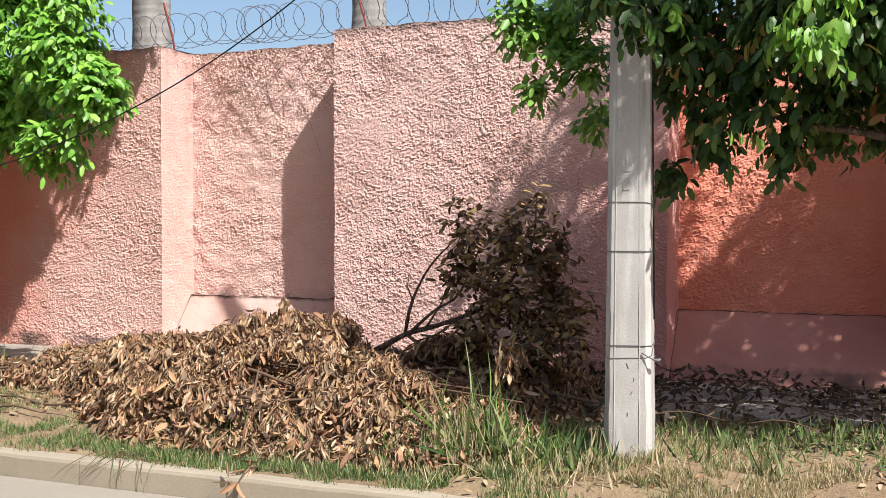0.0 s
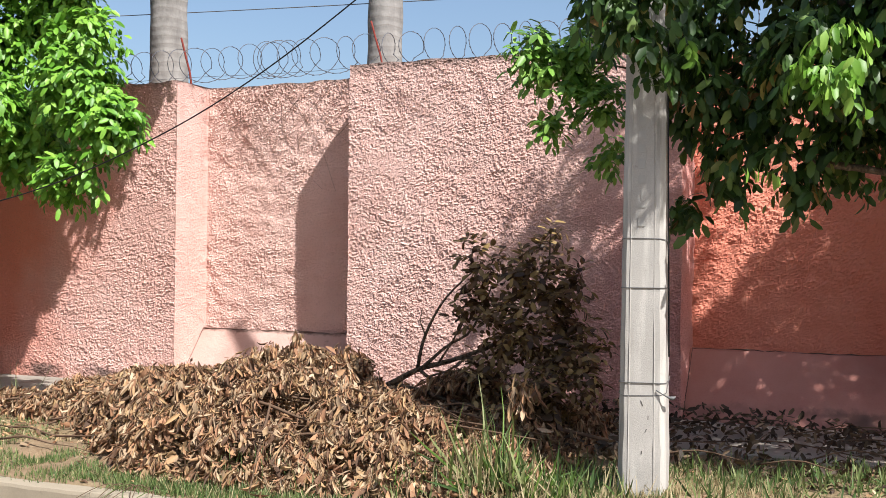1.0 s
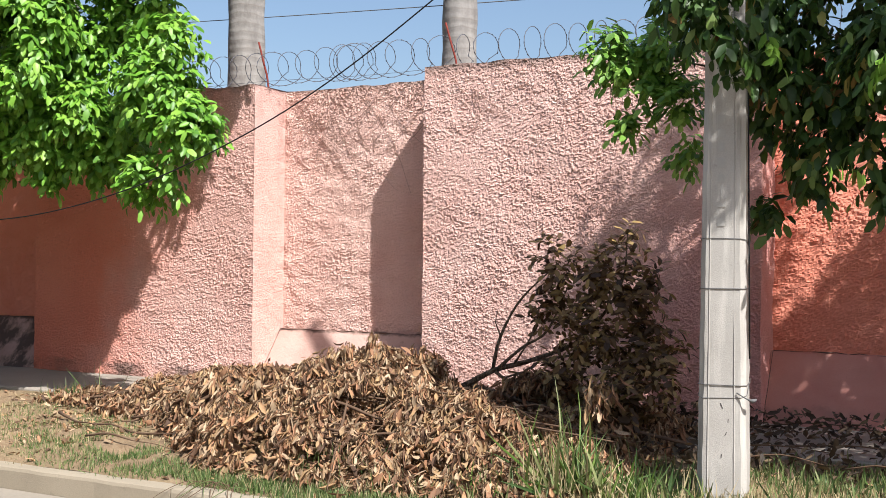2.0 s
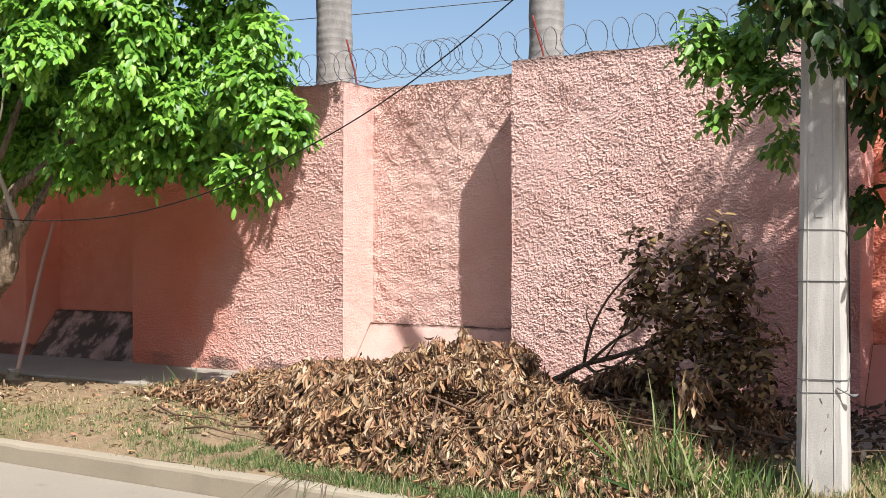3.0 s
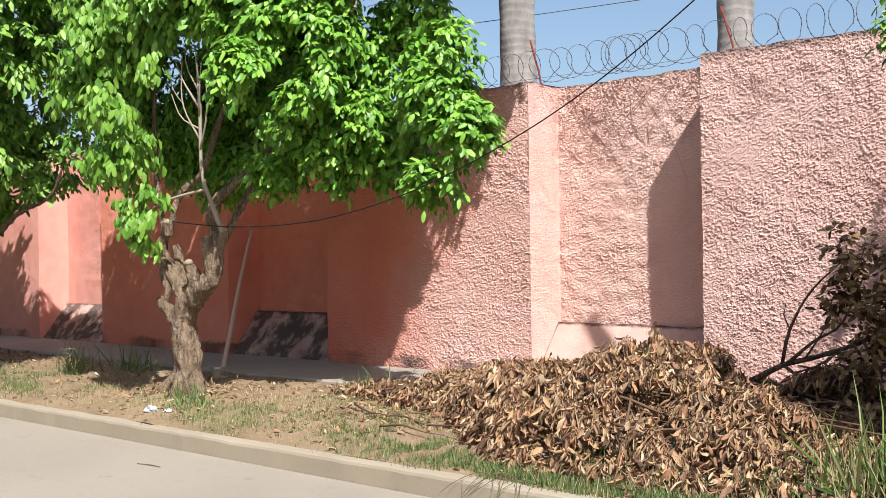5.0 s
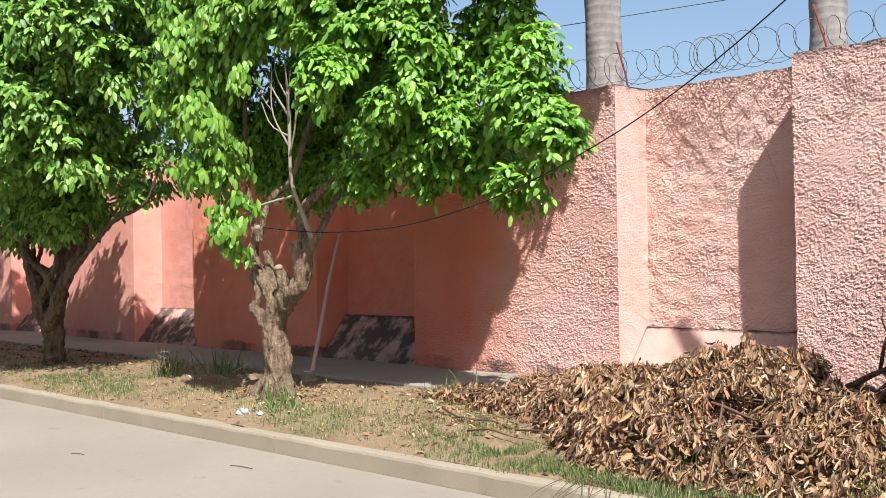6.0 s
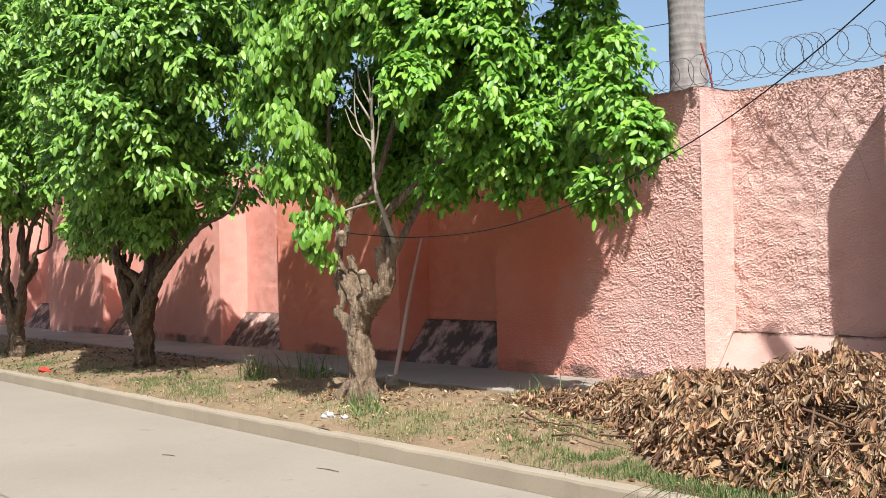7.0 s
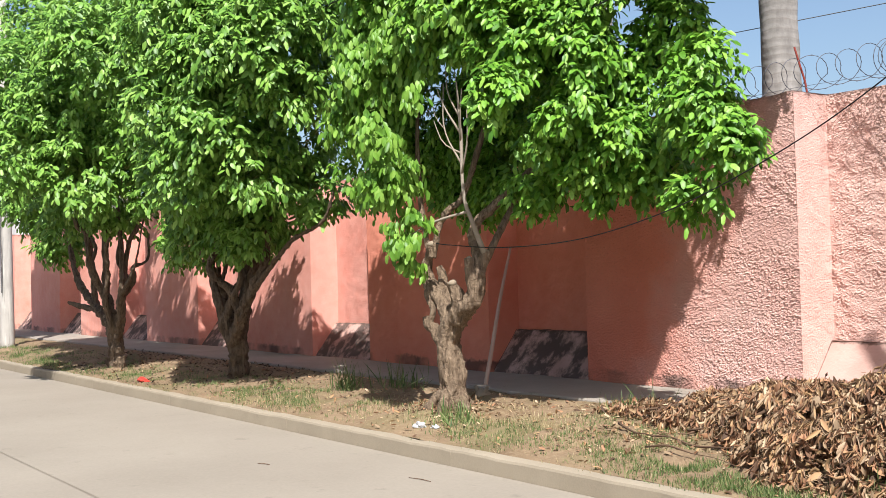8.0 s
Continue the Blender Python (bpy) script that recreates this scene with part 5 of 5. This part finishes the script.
grass("green grass along the kerb before the brush heap", [(0.9, -3.22, 0.7, 0.09, 3400, 0.06), (2.0, -3.08, 0.5, 0.15, 4600, 0.055), (2.8, -3.0, 0.45, 0.2, 5200, 0.055), (3.3, -2.95, 0.4, 0.2, 1800, 0.055), (4.4, -2.3, 0.6, 0.3, 700, 0.05), (3.7, -2.1, 0.4, 0.3, 800, 0.06), (4.4, -2.0, 0.5, 0.3, 900, 0.06), (3.8, -2.75, 0.2, 0.15, 400, 0.05), (0.2, -3.3, 0.5, 0.05, 350, 0.07), (1.4, -2.9, 0.4, 0.1, 700, 0.14)], GRASS, 101)
grass("short patchy grass on the dry verge", [(-0.5, -3.05, 0.3, 0.14, 1500, 0.045), (-0.9, -3.0, 0.35, 0.16, 1200, 0.04), (-1.9, -2.9, 0.6, 0.2, 1500, 0.035), (-2.2, -2.2, 0.35, 0.2, 700, 0.04), (-3.0, -2.9, 0.5, 0.2, 1300, 0.045), (-1.7, -2.5, 0.3, 0.25, 900, 0.05), (-6.9, -2.7, 0.9, 0.3, 3800, 0.055), (-8.2, -2.6, 0.7, 0.3, 2200, 0.055), (-4.0, -2.8, 0.3, 0.15, 400, 0.06), (-17.5, -2.9, 2.0, 0.3, 3000, 0.06), (-20.5, -2.6, 1.5, 0.35, 3200, 0.06), (-16.2, -3.15, 1.2, 0.12, 1600, 0.06), (-11.5, -2.9, 1.2, 0.25, 2200, 0.045), (-14.5, -2.6, 1.6, 0.35, 3600, 0.055), (-9.2, -2.7, 0.8, 0.3, 1800, 0.05)], GRASS, 111, 0.006, 0.46)
grass("dry straw on the verge", [(4.1, -2.85, 0.55, 0.28, 11000, 0.045), (4.8, -2.8, 0.5, 0.3, 5200, 0.05), (3.6, -2.4, 0.4, 0.3, 1500, 0.06), (2.2, -3.0, 0.7, 0.2, 1500, 0.09), (3.2, -3.1, 0.4, 0.15, 900, 0.07), (1.0, -3.2, 0.6, 0.08, 500, 0.06), (-2.4, -2.6, 1.2, 0.35, 2600, 0.04), (-7.2, -2.7, 0.9, 0.3, 2200, 0.05), (-5.6, -2.6, 0.8, 0.3, 1200, 0.045), (-3.5, -2.2, 0.8, 0.4, 1200, 0.04)], STRAW, 121, 0.006)
grass("tall broad-bladed grass tuft beside the brush heap", [(2.46, -2.70, 0.07, 0.06, 46, 0.38), (2.62, -2.72, 0.16, 0.10, 120, 0.25), (2.85, -2.75, 0.18, 0.10, 90, 0.17), (2.2, -2.88, 0.16, 0.08, 110, 0.15), (3.12, -2.72, 0.12, 0.06, 60, 0.14)], GRASS, 131, 0.022, 0.0, 1.7)
grass("bright arching grass tuft beside the brush heap", [(2.45, -2.72, 0.06, 0.05, 34, 0.38), (2.75, -2.8, 0.2, 0.1, 80, 0.2), (2.1, -2.95, 0.15, 0.08, 50, 0.13)], GRASS_LIGHT, 135, 0.020, 0.0, 1.8)
grass("yellowed old stalks among the green tuft", [(2.45, -2.78, 0.16, 0.10, 220, 0.24), (2.9, -2.85, 0.25, 0.12, 220, 0.15), (2.0, -2.98, 0.25, 0.08, 160, 0.13), (3.4, -2.95, 0.3, 0.12, 180, 0.11)], STRAW, 137, 0.010, 0.0, 1.5)
grass("low dark green weeds in the shade behind the pole", [(3.7, -2.0, 0.25, 0.2, 260, 0.10), (4.3, -1.9, 0.3, 0.2, 320, 0.10), (4.9, -2.0, 0.3, 0.2, 240, 0.11), (2.9, -2.3, 0.2, 0.12, 160, 0.11), (4.2, -2.6, 0.06, 0.05, 22, 0.17), (3.75, -2.65, 0.06, 0.05, 20, 0.15)], GRASS, 139, 0.014, 0.0, 1.4)
grass("tall grass tuft at the pavement edge", [(-2.55, -1.75, 0.10, 0.10, 90, 0.17), (-2.45, -1.55, 0.05, 0.04, 8, 0.36)], GRASS, 141, 0.012, 0.0)
grass("leafy weed tufts beside the far trees", [(-7.3, -2.0, 0.12, 0.08, 90, 0.28), (-6.7, -1.6, 0.2, 0.1, 80, 0.25), (-3.95, -2.75, 0.12, 0.1, 100, 0.14)], GRASS, 151, 0.014, 0.0)

fallen = thing("fallen_leaves", "dry tan leaves scattered over soil and kerb", "leaves", kind="stuff")
m = 3400
fx = np.concatenate([rng.uniform(-9, 4.8, 1700), rng.normal(-1.7, 0.6, 700), rng.normal(-4.35, 0.35, 500), rng.uniform(-16, -8, 500)])
fy = np.concatenate([rng.uniform(-3.3, -1.25, 1700), rng.normal(-2.1, 0.4, 700), rng.normal(-2.5, 0.22, 500), rng.uniform(-3.3, -1.3, 500)])
fy = np.clip(fy, -3.32, -1.25)
sz = 0.062 * (0.35 + 0.9 * rng.random(m))
part("leaves", leaf_mesh("leaves", np.stack([fx, fy, verge_height(np.stack([fx, fy, 0 * fx], -1)) + 0.015], -1), rng.normal(size=(m, 3)) * (1, 1, 0.25), np.array((0, 0, 1.0)) + 0.4 * rng.normal(size=(m, 3)), sz, sz * 0.38, rng.normal(size=m) * 0.25, 0.2 + 0.5 * rng.random(m), LEAF_DRY), fallen)

# a broken sprig of dead leaves hangs over the kerb, with thin runners of grass
sprig = thing("dead_sprig", "broken sprig of brown leaves hanging over the kerb", "twig")
part("stem", tubes("stem", [[(1.30, -3.30, -0.17, 0.004), (1.32, -3.44, -0.15, 0.004), (1.30, -3.52, -0.22, 0.003), (1.25, -3.55, -0.32, 0.002)]], TWIG, 5, 0.1, step=0.02), sprig)
sr = np.random.default_rng(211)
at = np.array([(1.31, -3.38, -0.15)] * 9 + [(1.29, -3.52, -0.22)] * 7) + 0.02 * sr.normal(size=(16, 3))
part("leaves", curled_leaves("leaves", at, sr.normal(size=(16, 3)) + np.array((0, -0.5, -0.6)), sr.normal(size=(16, 3)) + np.array((0, 0, 1.0)), 0.09 + 0.05 * sr.random(16), 0.03 + 0.015 * sr.random(16), 0.6 * sr.normal(size=16), 0.5 + 0.6 * sr.random(16), LEAF_DRY), sprig)
runner = thing("grass_runners", "thin grass runners trailing over the kerb", "grass", kind="stuff")
for i in range(12):
    rx, bend = 0.05 + 0.62 * sr.random(), 0.22 * sr.normal()
    part("runner", tubes("runner", [[(rx, -3.33, -0.2, 0.0025), (rx + 0.3 * bend, -3.42, -0.155 + 0.03 * sr.random(), 0.0025), (rx + 0.7 * bend, -3.51, -0.22, 0.002), (rx + bend, -3.53 - 0.02 * sr.random(), -0.28 - 0.05 * sr.random(), 0.001)]], TWIG if i % 3 else GRASS, 4, step=0.03), runner)

# ---------------------------------------------------------------- small things
stick = tagged(part("leaning_stick", tubes("leaning_stick", [[(-5.72, -1.02, -0.03, 0.027), (-6.0, -0.68, 0.42, 0.026), (-6.36, -0.25, 1.0, 0.023), (-6.78, 0.28, 1.66, 0.017)]], plain("weathered_stick", (0.66, 0.46, 0.36), 0.9), 9, 0.06)), "weathered wooden stick leaning into the wall recess", "stick")
stump = tagged(part("stump", tubes("stump", [[(-5.25, -1.42, -0.2, 0.12), (-5.25, -1.42, -0.06, 0.09), (-5.24, -1.42, 0.0, 0.05)], [(-5.25, -1.42, -0.1, 0.03), (-5.13, -1.44, 0.03, 0.02)], [(-5.3, -1.42, -0.1, 0.03), (-5.4, -1.4, 0.02, 0.02)]], CUTWOOD, 9, 0.35, 12.0)), "small splintered stump beside the pavement", "stump")


def scrap(name, at, size, material, label, category, seed):
    bm = bmesh.new()
    bmesh.ops.create_icosphere(bm, subdivisions=3, radius=1.0)
    r = np.random.default_rng(seed)
    off = r.random(3) * 50
    for v in bm.verts:
        k = 0.5 + 0.9 * fuzz(np.array([v.co]) + off, 2.1)[0] + 0.35 * (fuzz(np.array([v.co]) + off, 6.0)[0] - 0.5)
        v.co = Vector((v.co.x * size[0] * k, v.co.y * size[1] * k, max(v.co.z * size[2] * k, -0.25 * size[2])))
    me = bm_data(name, bm, material)
    ob = part(name, me)
    z = float(verge_height(np.array([[at[0], at[1], 0]]))[0])
    ob.location = (at[0], at[1], z + 0.2 * size[2])
    return tagged(ob, label, category)


scrap("plastic_bag", (-4.08, -3.08), (0.075, 0.05, 0.045), PAPER, "crumpled white plastic bag on the soil", "litter", 1)
scrap("plastic_bag", (-3.93, -3.0), (0.045, 0.04, 0.025), PAPER, "small scrap of white plastic on the soil", "litter", 2)
scrap("red_wrapper", (-11.6, -3.12), (0.16, 0.07, 0.05), RED, "crumpled red wrapper beside the kerb", "litter", 3)
scrap("yellow_wrapper", (-4.72, -2.36), (0.07, 0.05, 0.08), YELLOW, "yellow scrap at the foot of the tree", "litter", 4)

# a pale building far down the street
house = thing("house", "pale rendered building far down the street", "building")
part("wall", bm_data("wall", box(-52, -38, 1.6, 9, -0.4, 4.6), CHALK), house)
part("roof", bm_data("roof", box(-52.3, -37.7, 1.3, 9.3, 4.6, 4.85, 0.03), PAVING), house)
part("window", bm_data("window", box(-38.0, -37.95, 3.2, 4.6, 1.2, 2.6, 0.01), BLACK), house)

# unseen wall added behind the camera: closes the place, blocks sky, warms shade
opposite = tagged(part("wall_opposite", bm_data("wall_opposite", box(-70, 50, -16.0, -15.0, -0.4, 5.2, 0.05), concrete_material("warm_render", (0.54, 0.41, 0.29), (0.64, 0.50, 0.36), 0.4, 0.3))), "unseen plain warm wall added across the street to warm the shade", "wall", kind="structure")

for tx, ty, ang, L in ((-2.65, -4.05, 0.1, 0.14), (-4.26, -4.66, 0.3, 0.08)):
    c, s = math.cos(ang), math.sin(ang)
    tagged(part("twig", tubes("twig", [[(tx - L * c, ty - L * s, -0.345, 0.003), (tx, ty + 0.01, -0.342, 0.004), (tx + L * c, ty + L * s, -0.343, 0.003)]], TWIG, 5, 0.2, step=0.03)), "dry twig lying on the concrete road", "twig", "twigs on the road")
